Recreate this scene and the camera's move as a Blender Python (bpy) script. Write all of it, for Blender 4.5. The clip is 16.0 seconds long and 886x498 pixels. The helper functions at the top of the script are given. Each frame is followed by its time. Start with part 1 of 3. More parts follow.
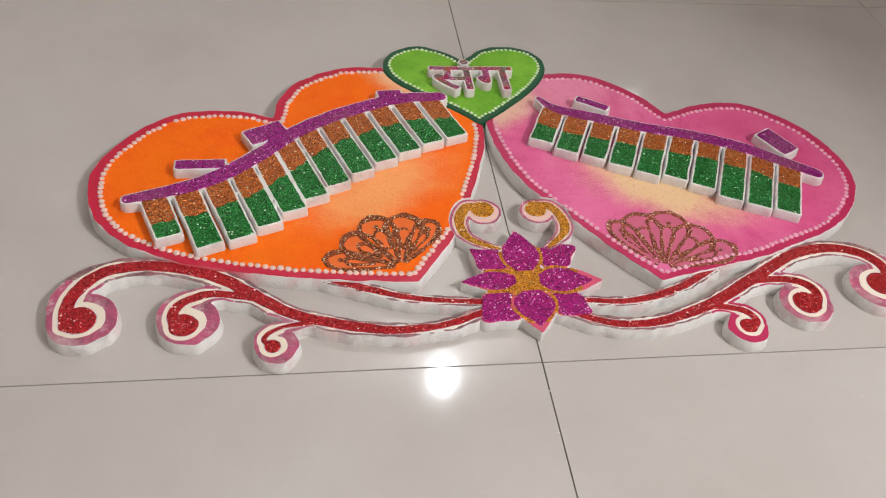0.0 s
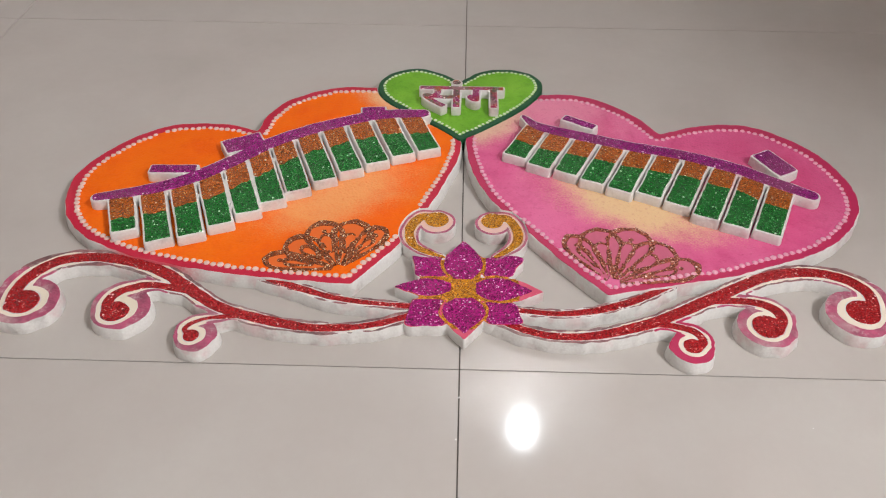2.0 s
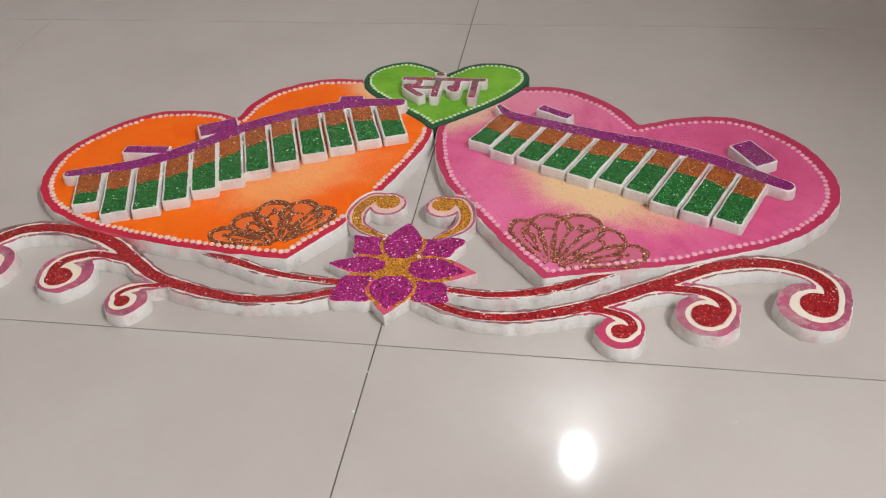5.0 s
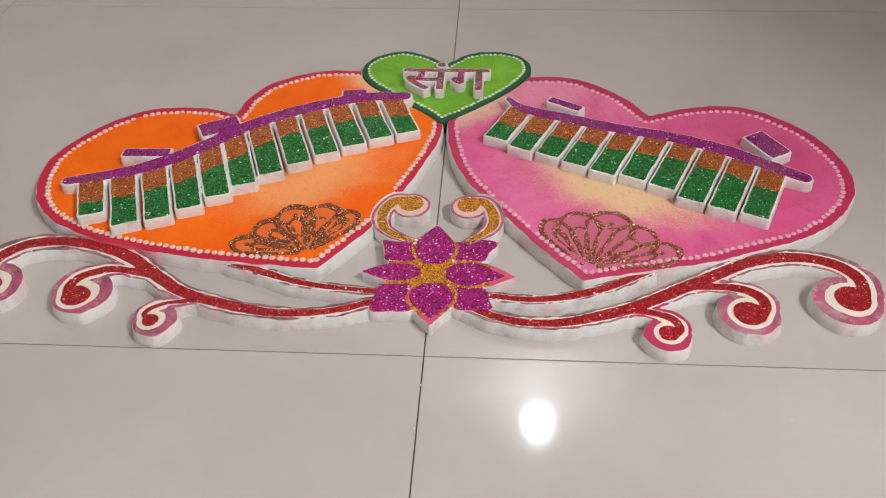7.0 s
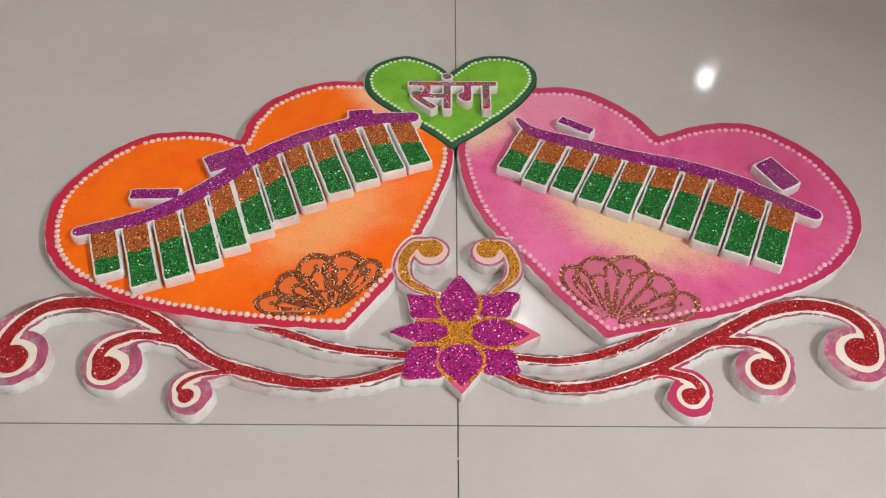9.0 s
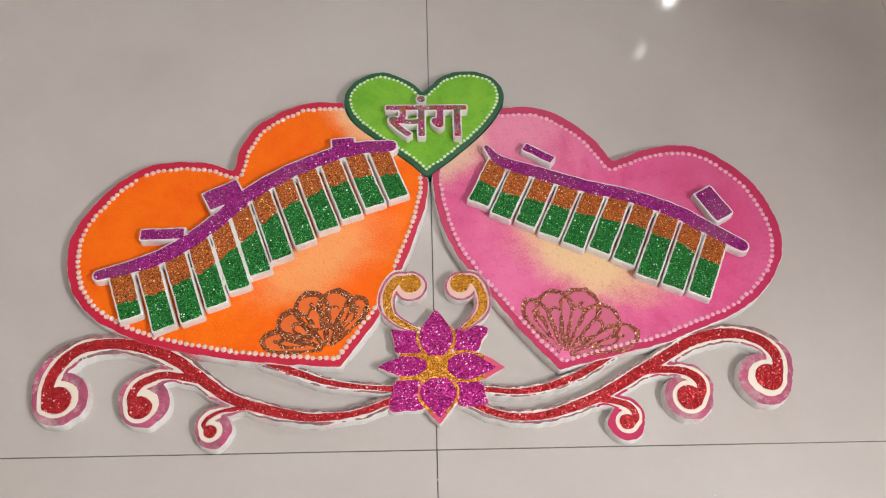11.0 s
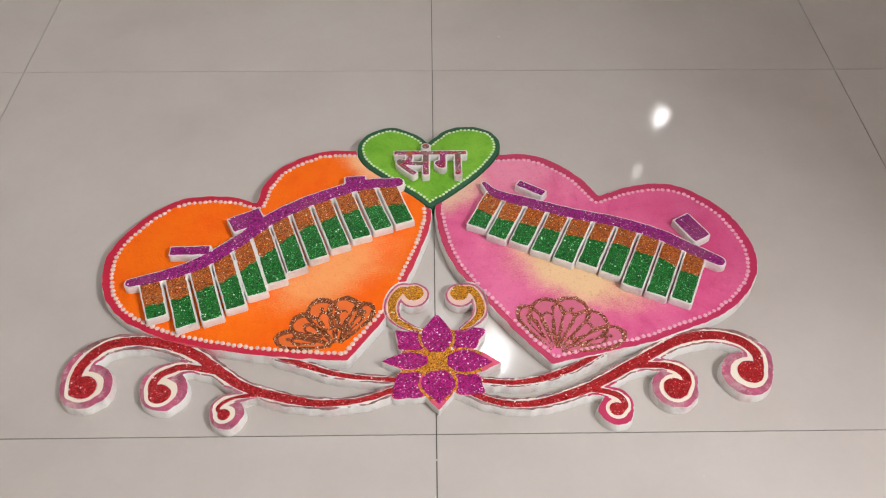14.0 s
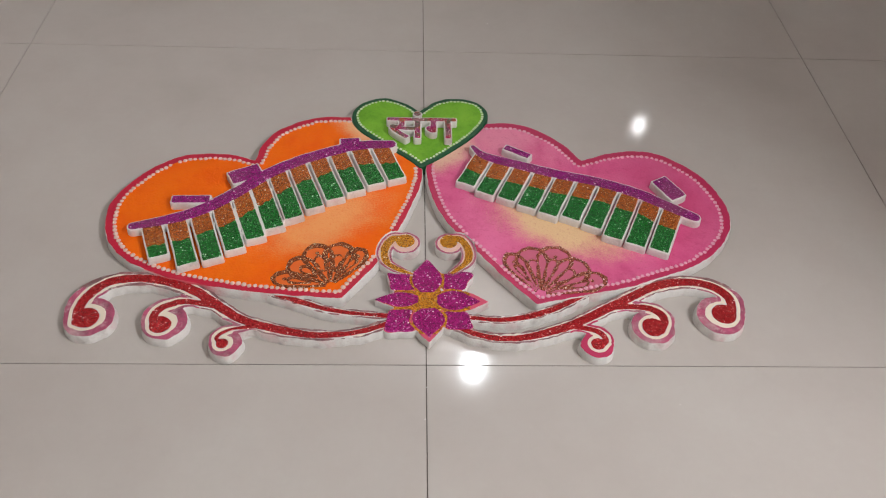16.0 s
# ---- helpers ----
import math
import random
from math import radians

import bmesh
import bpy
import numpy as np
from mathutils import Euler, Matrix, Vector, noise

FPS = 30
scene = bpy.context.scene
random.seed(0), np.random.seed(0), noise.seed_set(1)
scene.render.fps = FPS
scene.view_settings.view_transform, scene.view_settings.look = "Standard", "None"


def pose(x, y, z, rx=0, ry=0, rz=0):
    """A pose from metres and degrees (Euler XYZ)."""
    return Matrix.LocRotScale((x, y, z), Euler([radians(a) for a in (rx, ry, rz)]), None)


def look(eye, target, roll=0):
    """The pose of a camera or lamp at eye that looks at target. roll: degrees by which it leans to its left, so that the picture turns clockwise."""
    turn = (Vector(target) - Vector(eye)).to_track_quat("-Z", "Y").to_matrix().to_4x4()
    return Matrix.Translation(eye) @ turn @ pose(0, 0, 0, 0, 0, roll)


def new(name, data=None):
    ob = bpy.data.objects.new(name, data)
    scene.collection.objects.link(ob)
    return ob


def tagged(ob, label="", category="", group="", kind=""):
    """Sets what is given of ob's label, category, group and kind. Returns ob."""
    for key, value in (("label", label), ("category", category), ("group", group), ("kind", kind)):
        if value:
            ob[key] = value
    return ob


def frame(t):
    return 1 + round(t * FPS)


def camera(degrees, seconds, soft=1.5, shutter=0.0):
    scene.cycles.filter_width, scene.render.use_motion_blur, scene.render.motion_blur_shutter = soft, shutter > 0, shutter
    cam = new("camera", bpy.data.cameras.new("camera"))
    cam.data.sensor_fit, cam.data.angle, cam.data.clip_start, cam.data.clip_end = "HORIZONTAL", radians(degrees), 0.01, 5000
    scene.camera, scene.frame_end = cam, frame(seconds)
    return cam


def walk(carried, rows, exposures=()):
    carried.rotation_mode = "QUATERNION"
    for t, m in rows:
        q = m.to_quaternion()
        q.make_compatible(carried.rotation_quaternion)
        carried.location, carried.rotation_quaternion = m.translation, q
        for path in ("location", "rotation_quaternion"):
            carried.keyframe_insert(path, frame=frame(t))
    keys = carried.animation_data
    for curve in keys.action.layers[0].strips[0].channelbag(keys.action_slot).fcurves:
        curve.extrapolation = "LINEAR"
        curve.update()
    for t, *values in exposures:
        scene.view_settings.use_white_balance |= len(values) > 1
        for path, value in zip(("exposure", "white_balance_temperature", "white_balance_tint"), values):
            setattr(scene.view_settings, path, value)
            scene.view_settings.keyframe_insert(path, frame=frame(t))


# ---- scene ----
cam = camera(55.4, 16.0, 1.15)
PATH = [
    (0, (-0.245, -0.541, 0.719), (0.062, 0.856, -0.678), 7.4),
    (0.5, (-0.185, -0.557, 0.709), (0.014, 0.873, -0.675), 5.7),
    (1, (-0.114, -0.573, 0.703), (-0.007, 0.896, -0.65), 3.4),
    (1.5, (-0.057, -0.59, 0.691), (-0.013, 0.898, -0.645), 2.5),
    (2, (-0.002, -0.59, 0.674), (-0.043, 0.926, -0.63), 0.3),
    (2.5, (0.057, -0.601, 0.658), (-0.064, 0.943, -0.607), -0.9),
    (3, (0.105, -0.602, 0.635), (-0.078, 0.938, -0.629), -2.1),
    (3.5, (0.143, -0.602, 0.62), (-0.076, 0.947, -0.627), -2.5),
    (4, (0.179, -0.599, 0.609), (-0.093, 0.962, -0.611), -3.1),
    (4.2, (0.195, -0.599, 0.612), (-0.111, 0.944, -0.623), -3.8),
    (6.3, (0.155, -0.587, 0.603), (-0.064, 0.97, -0.634), -3.1),
    (6.5, (0.127, -0.58, 0.609), (-0.057, 0.959, -0.655), -2.5),
    (7, (0.066, -0.572, 0.641), (-0.049, 0.936, -0.668), -1.5),
    (7.5, (0.017, -0.549, 0.673), (-0.058, 0.94, -0.659), -0.8),
    (8, (-0.005, -0.505, 0.702), (-0.024, 0.914, -0.707), -0.3),
    (8.2, (-0.004, -0.492, 0.711), (-0.026, 0.917, -0.709), -0.5),
    (10.3, (-0.036, -0.332, 0.999), (0.0, 0.688, -0.721), 1.9),
    (10.5, (-0.024, -0.318, 1.025), (0.015, 0.677, -0.71), 1.8),
    (11, (-0.026, -0.292, 1.073), (0.042, 0.665, -0.681), 2.9),
    (11.5, (-0.028, -0.309, 1.105), (0.03, 0.676, -0.635), 1.8),
    (12, (-0.038, -0.378, 1.088), (0.011, 0.736, -0.572), 1.4),
    (12.5, (-0.032, -0.427, 1.045), (-0.013, 0.781, -0.548), 0.4),
    (13, (-0.017, -0.484, 1.018), (-0.001, 0.787, -0.526), 1.0),
    (13.5, (-0.009, -0.518, 1.009), (0.011, 0.775, -0.516), 0.7),
    (14, (-0.007, -0.561, 1.024), (0.024, 0.754, -0.483), 0.6),
    (14.5, (-0.009, -0.601, 1.008), (0.03, 0.719, -0.494), 1.8),
    (15, (-0.019, -0.644, 0.998), (0.05, 0.687, -0.493), 2.7),
    (15.5, (-0.017, -0.682, 0.991), (0.066, 0.689, -0.462), 2.5),
    (16, (-0.027, -0.713, 0.97), (0.055, 0.679, -0.463), 3.0),
]
EXPOSURES = [(0, 0.22), (4, 0.11), (8, 0.16), (11, 0.31), (13, 0.37), (14.5, 0.2), (16, -0.05)]
walk(cam, [(t, look(eye, target, roll)) for t, eye, target, roll in PATH], EXPOSURES)

from mathutils.geometry import tessellate_polygon

# ---- world and lamps ----
world = bpy.data.worlds.new("world")
scene.world = world
world.use_nodes = True
world.node_tree.nodes["Background"].inputs[0].default_value = (0.9, 0.95, 1.0, 1)
world.node_tree.nodes["Background"].inputs[1].default_value = 0.02


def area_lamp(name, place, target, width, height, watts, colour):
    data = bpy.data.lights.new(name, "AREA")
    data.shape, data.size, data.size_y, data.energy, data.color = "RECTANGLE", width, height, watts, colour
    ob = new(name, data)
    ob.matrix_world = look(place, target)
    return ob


# Unseen key lamp: its side follows from the shadows, its kind is assumed.
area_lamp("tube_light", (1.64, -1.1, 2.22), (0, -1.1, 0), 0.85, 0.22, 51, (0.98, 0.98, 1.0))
BULB_RADIANCE = 690.0


# ---- materials ----
def rgb(r, g, b):
    """Linear colour from 0..255 display values."""
    return tuple(((c / 255 + 0.055) / 1.055) ** 2.4 if c > 10 else c / 255 / 12.92 for c in (r, g, b)) + (1,)


class Mat:
    def __init__(self, name):
        self.m = bpy.data.materials.new(name)
        self.m.use_nodes = True
        self.t = self.m.node_tree
        self.b = self.t.nodes["Principled BSDF"]
        self.co = self.t.nodes.new("ShaderNodeTexCoord").outputs["Object"]

    def node(self, kind, **inputs):
        n = self.t.nodes.new(kind)
        for key, value in inputs.items():
            self.put(n.inputs[key.replace("_", " ")], value)
        return n

    def put(self, socket, value):
        if isinstance(value, bpy.types.NodeSocket):
            self.t.links.new(value, socket)
        else:
            socket.default_value = value

    def set(self, **inputs):
        for key, value in inputs.items():
            self.put(self.b.inputs[key.replace("_", " ")], value)
        return self

    def noise(self, scale, detail=4.0, rough=0.6):
        return self.node("ShaderNodeTexNoise", Vector=self.co, Scale=scale, Detail=detail, Roughness=rough).outputs[0]

    def ramp(self, value, *stops):
        n = self.t.nodes.new("ShaderNodeValToRGB")
        self.put(n.inputs[0], value)
        e = n.color_ramp.elements
        e[0].position, e[0].color = stops[0]
        e[1].position, e[1].color = stops[-1]
        for p, c in stops[1:-1]:
            e.new(p).color = c
        return n.outputs[0]

    def mix(self, fac, a, b, blend="MIX"):
        n = self.t.nodes.new("ShaderNodeMix")
        n.data_type, n.blend_type = "RGBA", blend
        self.put(n.inputs[0], fac)
        self.put(n.inputs[6], a)
        self.put(n.inputs[7], b)
        return n.outputs[2]

    def math(self, op, a, b=0.0, c=0.0):
        n = self.t.nodes.new("ShaderNodeMath")
        n.operation = op
        for i, v in enumerate((a, b, c)):
            self.put(n.inputs[i], v)
        return n.outputs[0]

    def bump(self, height, strength, distance):
        n = self.node("ShaderNodeBump", Height=height, Strength=strength, Distance=distance)
        self.put(self.b.inputs["Normal"], n.outputs[0])
        return self

    def spot(self, x, y, rx, ry, turn=0.0, wobble=0.35, scale=18.0):
        """1 at a place of the object, falling to 0 at an ellipse with a sprayed, grainy edge."""
        m = self.node("ShaderNodeMapping", Vector=self.co)
        m.vector_type = "TEXTURE"
        m.inputs[1].default_value, m.inputs[2].default_value, m.inputs[3].default_value = (x, y, 0), (0, 0, radians(turn)), (rx, ry, 10)
        d = self.node("ShaderNodeVectorMath", )
        d.operation = "LENGTH"
        self.put(d.inputs[0], m.outputs[0])
        grain = self.math("ADD", self.math("MULTIPLY", self.noise(scale, 3), wobble), self.math("MULTIPLY", self.noise(420, 2), wobble * 0.9))
        v = self.math("SUBTRACT", self.math("ADD", d.outputs[1], grain), wobble * 0.95)
        n = self.node("ShaderNodeMapRange", Value=v, From_Min=1.0, From_Max=0.25, To_Min=0.0, To_Max=1.0)
        n.interpolation_type = "SMOOTHSTEP"
        return n.outputs[0]


def glitter(name, dark, mid, light, flake=900.0, patches=None, spark=0.968, lift=1.8, faded=None):
    """Loose craft glitter stuck on with glue: tilted metallic flakes, each with its own tone, a few coloured near-white
    as painted glints.
    """
    m = Mat(name)
    dark = tuple(0.62 * k for k in dark[:3]) + (1,)
    v = m.node("ShaderNodeTexVoronoi", Vector=m.co, Scale=flake)
    sep = m.node("ShaderNodeSeparateColor", Color=v.outputs["Color"])
    fine = m.node("ShaderNodeTexVoronoi", Vector=m.co, Scale=flake * 2.3)
    fsep = m.node("ShaderNodeSeparateColor", Color=fine.outputs["Color"])
    tone = m.ramp(m.math("ADD", m.math("MULTIPLY", sep.outputs[0], 0.6), m.math("MULTIPLY", fsep.outputs[0], 0.4)), (0.27, dark), (0.47, mid), (0.72, tuple(min(1.0, lift * v + 0.01) for v in mid[:3]) + (1,)))
    if patches:
        p = m.node("ShaderNodeTexVoronoi", Vector=m.co, Scale=70.0)
        q = m.node("ShaderNodeSeparateColor", Color=p.outputs["Color"])
        r = m.ramp(m.math("ADD", m.math("MULTIPLY", q.outputs[0], 0.82), m.math("MULTIPLY", sep.outputs[1], 0.18)), *patches)
        m.t.nodes[-1].color_ramp.interpolation = "CONSTANT"
        tone = m.mix(0.8, tone, r)
    tone = m.mix(m.math("MULTIPLY", m.noise(60, 3), 0.3), tone, dark)
    if faded:
        tone = m.mix(m.math("MULTIPLY", m.ramp(m.noise(11, 3), (0.5, (0, 0, 0, 1)), (0.66, (1, 1, 1, 1))), 0.6), tone, faded)
    # Sparkle is put into the colour: pale flakes, then larger near-white dots.
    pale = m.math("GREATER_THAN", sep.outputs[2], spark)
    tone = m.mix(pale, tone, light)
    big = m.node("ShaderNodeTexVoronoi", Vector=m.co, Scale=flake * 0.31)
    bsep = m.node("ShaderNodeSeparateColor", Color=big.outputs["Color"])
    painted_glint = m.math("MULTIPLY", m.math("GREATER_THAN", bsep.outputs[0], 0.905), m.math("LESS_THAN", big.outputs["Distance"], m.math("MULTIPLY", bsep.outputs[1], 0.42)))
    pale = m.math("MAXIMUM", pale, painted_glint)
    tone = m.mix(painted_glint, tone, m.mix(0.55, light, (1, 1, 1, 1)))
    off = m.node("ShaderNodeVectorMath")
    off.operation = "SUBTRACT"
    m.put(off.inputs[0], v.outputs["Color"])
    off.inputs[1].default_value = (0.5, 0.5, 0.5)
    sc = m.node("ShaderNodeVectorMath")
    sc.operation = "MULTIPLY"
    m.put(sc.inputs[0], off.outputs[0])
    sc.inputs[1].default_value = (0.9, 0.9, 0.25)
    geo = m.t.nodes.new("ShaderNodeNewGeometry")
    add = m.node("ShaderNodeVectorMath")
    m.put(add.inputs[0], geo.outputs["Normal"])
    m.put(add.inputs[1], sc.outputs[0])
    nrm = m.node("ShaderNodeVectorMath")
    nrm.operation = "NORMALIZE"
    m.put(nrm.inputs[0], add.outputs[0])
    m.set(Base_Color=tone, Metallic=m.math("MULTIPLY_ADD", pale, -0.2, 0.3), Roughness=0.3, Normal=nrm.outputs[0])
    return m.m


def paint(name, colour, dark, rough=0.55, grain=0.25, coat=0.0):
    """Poster paint on foam, a little uneven, with the bead texture showing through."""
    m = Mat(name)
    c = m.mix(m.math("MULTIPLY", m.noise(35, 5), grain * 1.6), colour, dark)
    c = m.mix(m.math("MULTIPLY", m.noise(600, 2), grain), c, dark)
    v = m.node("ShaderNodeTexVoronoi", Vector=m.co, Scale=420.0)
    m.set(Base_Color=c, Roughness=rough, Coat_Weight=coat).bump(v.outputs["Distance"], 0.25, 0.0006)
    return m.m


def wash(name, colour, dark, bare):
    """Thin paint dabbed on foam with a brush: streaky, worn through to the bare foam in places."""
    m = Mat(name)
    c = m.mix(m.ramp(m.noise(45, 5, 0.7), (0.38, (0, 0, 0, 1)), (0.66, (1, 1, 1, 1))), colour, dark)
    c = m.mix(m.math("MULTIPLY", m.ramp(m.noise(85, 5, 0.75), (0.53, (0, 0, 0, 1)), (0.66, (1, 1, 1, 1))), 0.8), c, bare)
    c = m.mix(m.math("MULTIPLY", m.ramp(m.noise(22, 3, 0.6), (0.55, (0, 0, 0, 1)), (0.7, (1, 1, 1, 1))), 0.6), c, bare)
    v = m.node("ShaderNodeTexVoronoi", Vector=m.co, Scale=330.0)
    return m.set(Base_Color=c, Roughness=0.55).bump(m.math("ADD", v.outputs["Distance"], m.noise(160, 3)), 0.5, 0.001).m


def foam(name, spray=None):
    """White beaded foam, soiled in places; spray: a patch (x, y, rx, ry, turn) of red paint dust."""
    m = Mat(name)
    v = m.node("ShaderNodeTexVoronoi", Vector=m.co, Scale=330.0)
    c = m.ramp(m.math("ADD", m.math("MULTIPLY", m.noise(25, 4), 0.6), m.math("MULTIPLY", v.outputs["Distance"], 0.35)),
               (0.3, (0.82, 0.81, 0.78, 1)), (0.65, (0.74, 0.72, 0.69, 1)), (0.95, (0.48, 0.45, 0.42, 1)))
    c = m.mix(m.math("MULTIPLY", m.ramp(m.noise(17, 4, 0.65), (0.53, (0, 0, 0, 1)), (0.70, (1, 1, 1, 1))), 0.55), c, rgb(214, 160, 164))
    c = m.mix(m.math("MULTIPLY", m.ramp(m.noise(26, 5, 0.7), (0.54, (0, 0, 0, 1)), (0.72, (1, 1, 1, 1))), 0.5), c, rgb(150, 138, 130))
    if spray:
        c = m.mix(m.math("MULTIPLY", m.spot(*spray), 0.9), c, rgb(206, 40, 70))
    m.set(Base_Color=c, Roughness=0.6).bump(v.outputs["Distance"], 0.3, 0.0007)
    return m.m


FOAM = foam("white_foam")
RED_DUSTED_FOAM = foam("red_dusted_foam", (-0.105, -0.19, 0.085, 0.05, -30))
RED_PAINT = paint("red_paint", rgb(212, 24, 66), rgb(168, 8, 42), 0.45)
ROSE_PAINT = paint("rose_paint", rgb(204, 44, 98), rgb(158, 22, 62), 0.45)
DARK_GREEN_PAINT = paint("dark_green_paint", rgb(18, 92, 52), rgb(8, 62, 34), 0.45)
MAUVE_PAINT = wash("mauve_paint", rgb(198, 92, 126), rgb(140, 70, 92), rgb(206, 168, 172))
GREY_PAINT = wash("grey_wash", rgb(160, 106, 108), rgb(104, 82, 82), rgb(178, 160, 154))
CREAM_PAINT = paint("cream_paint", rgb(242, 234, 222), rgb(232, 216, 176), 0.55, 0.25)
BLUSH_PAINT = paint("blush_paint", rgb(236, 200, 188), rgb(220, 170, 160), 0.55, 0.25)
PINK_RIM_PAINT = paint("pink_rim_paint", rgb(222, 92, 120), rgb(200, 50, 90), 0.5)

def sprayed(name, light, mid, deep, spots, rough):
    """A sprayed and sponged foam face: cloudy tone, fine specks of overspray, soft patches, pale or of painted shade.
    """
    m = Mat(name)
    c = m.mix(m.ramp(m.noise(9, 6, 0.62), (0.36, (0, 0, 0, 1)), (0.68, (1, 1, 1, 1))), light, mid)
    c = m.mix(m.math("MULTIPLY", m.ramp(m.noise(34, 5, 0.7), (0.5, (0, 0, 0, 1)), (0.8, (1, 1, 1, 1))), 0.45), c, deep)
    for x, y, rx, ry, turn, amount, colour in spots:
        c = m.mix(m.math("MULTIPLY", m.spot(x, y, rx, ry, turn, 0.75), amount), c, colour)
    speck = m.ramp(m.noise(330, 3, 0.7), (0.60, (0, 0, 0, 1)), (0.74, (1, 1, 1, 1)))
    c = m.mix(m.math("MULTIPLY", speck, 0.38), c, deep)
    pale = m.ramp(m.noise(240, 2, 0.6), (0.64, (0, 0, 0, 1)), (0.76, (1, 1, 1, 1)))
    c = m.mix(m.math("MULTIPLY", pale, 0.25), c, light)
    # Foam dimples are put in as darker spots of colour, not as hollows.
    dimple_tint = m.ramp(m.noise(150, 3, 0.6), (0.58, (0, 0, 0, 1)), (0.68, (1, 1, 1, 1)))
    c = m.mix(m.math("MULTIPLY", dimple_tint, 0.22), c, deep)
    v = m.node("ShaderNodeTexVoronoi", Vector=m.co, Scale=300.0)
    return m.set(Base_Color=c, Roughness=rough, Specular_IOR_Level=0.22).bump(m.math("ADD", v.outputs["Distance"], m.noise(120, 3)), 0.5, 0.001).m


ORANGE_PAINT = sprayed("orange_paint", rgb(255, 119, 0), rgb(255, 105, 0), rgb(240, 80, 0),
                       [(0.10, -0.055, 0.15, 0.075, 35, 0.6, rgb(250, 196, 130)), (0.17, 0.19, 0.12, 0.07, -35, 0.8, rgb(246, 206, 160))], 0.6)
# The last, deeper spot paints the shade that falls over the right lobe.
PINK_PAINT = sprayed("pink_paint", rgb(232, 118, 163), rgb(216, 84, 136), rgb(184, 46, 96),
                     [(-0.13, 0.19, 0.16, 0.10, -30, 0.55, rgb(236, 160, 178)), (-0.22, 0.13, 0.09, 0.05, 45, 0.8, rgb(236, 208, 170)),
                      (-0.04, -0.05, 0.16, 0.07, -30, 0.92, rgb(236, 204, 152)), (0.19, 0.07, 0.16, 0.22, 0, 0.45, rgb(196, 58, 110))], 0.5)
LIME_PAINT = sprayed("lime_paint", rgb(136, 196, 62), rgb(112, 176, 46), rgb(68, 126, 26), [], 0.62)

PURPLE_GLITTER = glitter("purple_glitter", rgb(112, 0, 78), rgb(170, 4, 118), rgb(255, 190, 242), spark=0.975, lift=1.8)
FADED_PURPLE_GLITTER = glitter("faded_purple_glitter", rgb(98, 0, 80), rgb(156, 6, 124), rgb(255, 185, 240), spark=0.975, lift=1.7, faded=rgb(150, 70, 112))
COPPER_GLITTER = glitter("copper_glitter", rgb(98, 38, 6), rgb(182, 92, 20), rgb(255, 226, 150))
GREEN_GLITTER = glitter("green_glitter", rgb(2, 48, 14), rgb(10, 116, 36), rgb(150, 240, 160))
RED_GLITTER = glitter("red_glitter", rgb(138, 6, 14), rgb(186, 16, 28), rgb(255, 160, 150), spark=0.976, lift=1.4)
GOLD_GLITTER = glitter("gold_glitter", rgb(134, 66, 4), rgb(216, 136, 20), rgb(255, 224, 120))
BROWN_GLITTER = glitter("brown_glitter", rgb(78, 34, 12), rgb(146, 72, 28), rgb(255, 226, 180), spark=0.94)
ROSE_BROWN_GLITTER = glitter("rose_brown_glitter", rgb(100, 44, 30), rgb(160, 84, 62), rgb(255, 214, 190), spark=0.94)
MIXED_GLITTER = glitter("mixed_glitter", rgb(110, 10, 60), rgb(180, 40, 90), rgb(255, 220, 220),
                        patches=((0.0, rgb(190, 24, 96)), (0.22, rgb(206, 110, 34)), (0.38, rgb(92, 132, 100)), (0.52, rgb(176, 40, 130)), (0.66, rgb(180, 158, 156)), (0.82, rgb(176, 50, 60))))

m = Mat("pearl")
PEARL = m.set(Base_Color=m.ramp(m.noise(300, 2), (0.3, (0.84, 0.68, 0.60, 1)), (0.7, (0.78, 0.52, 0.46, 1))), Roughness=0.3, Coat_Weight=0.2).m
m = Mat("green_white_pearl")
GREEN_WHITE_PEARL = m.set(Base_Color=m.ramp(m.noise(300, 2), (0.3, (0.80, 0.86, 0.70, 1)), (0.7, (0.62, 0.76, 0.48, 1))), Roughness=0.3, Coat_Weight=0.2).m
m = Mat("rosy_pearl")
ROSY_PEARL = m.set(Base_Color=m.ramp(m.noise(300, 2), (0.3, (0.88, 0.50, 0.60, 1)), (0.7, (0.78, 0.34, 0.46, 1))), Roughness=0.3, Coat_Weight=0.2).m

m = Mat("polished_tile")
rnd = m.t.nodes.new("ShaderNodeObjectInfo").outputs["Random"]
shift = m.node("ShaderNodeVectorMath")
m.put(shift.inputs[0], m.co)
comb = m.node("ShaderNodeCombineXYZ", X=m.math("MULTIPLY", rnd, 37.0), Y=m.math("MULTIPLY", rnd, 11.0))
m.put(shift.inputs[1], comb.outputs[0])
m.co = shift.outputs[0]
c = m.ramp(m.noise(3.5, 6, 0.65), (0.3, rgb(199, 195, 189)), (0.55, rgb(193, 187, 181)), (0.75, rgb(186, 180, 173)))
c = m.mix(m.math("MULTIPLY", m.noise(90, 4), 0.3), c, rgb(185, 178, 171))
r = m.ramp(m.noise(7, 4), (0.3, (0.075, 0.075, 0.075, 1)), (0.75, (0.10, 0.10, 0.10, 1)))
TILE = m.set(Base_Color=c, Roughness=r, Specular_IOR_Level=0.38, Coat_Weight=0.42, Coat_Roughness=0.026).bump(m.noise(5, 2), 0.02, 0.002).m
m = Mat("grout")
GROUT = m.set(Base_Color=m.ramp(m.noise(40, 3), (0.3, rgb(120, 112, 106)), (0.7, rgb(92, 86, 80))), Roughness=0.9).m
m = Mat("wall_plaster")
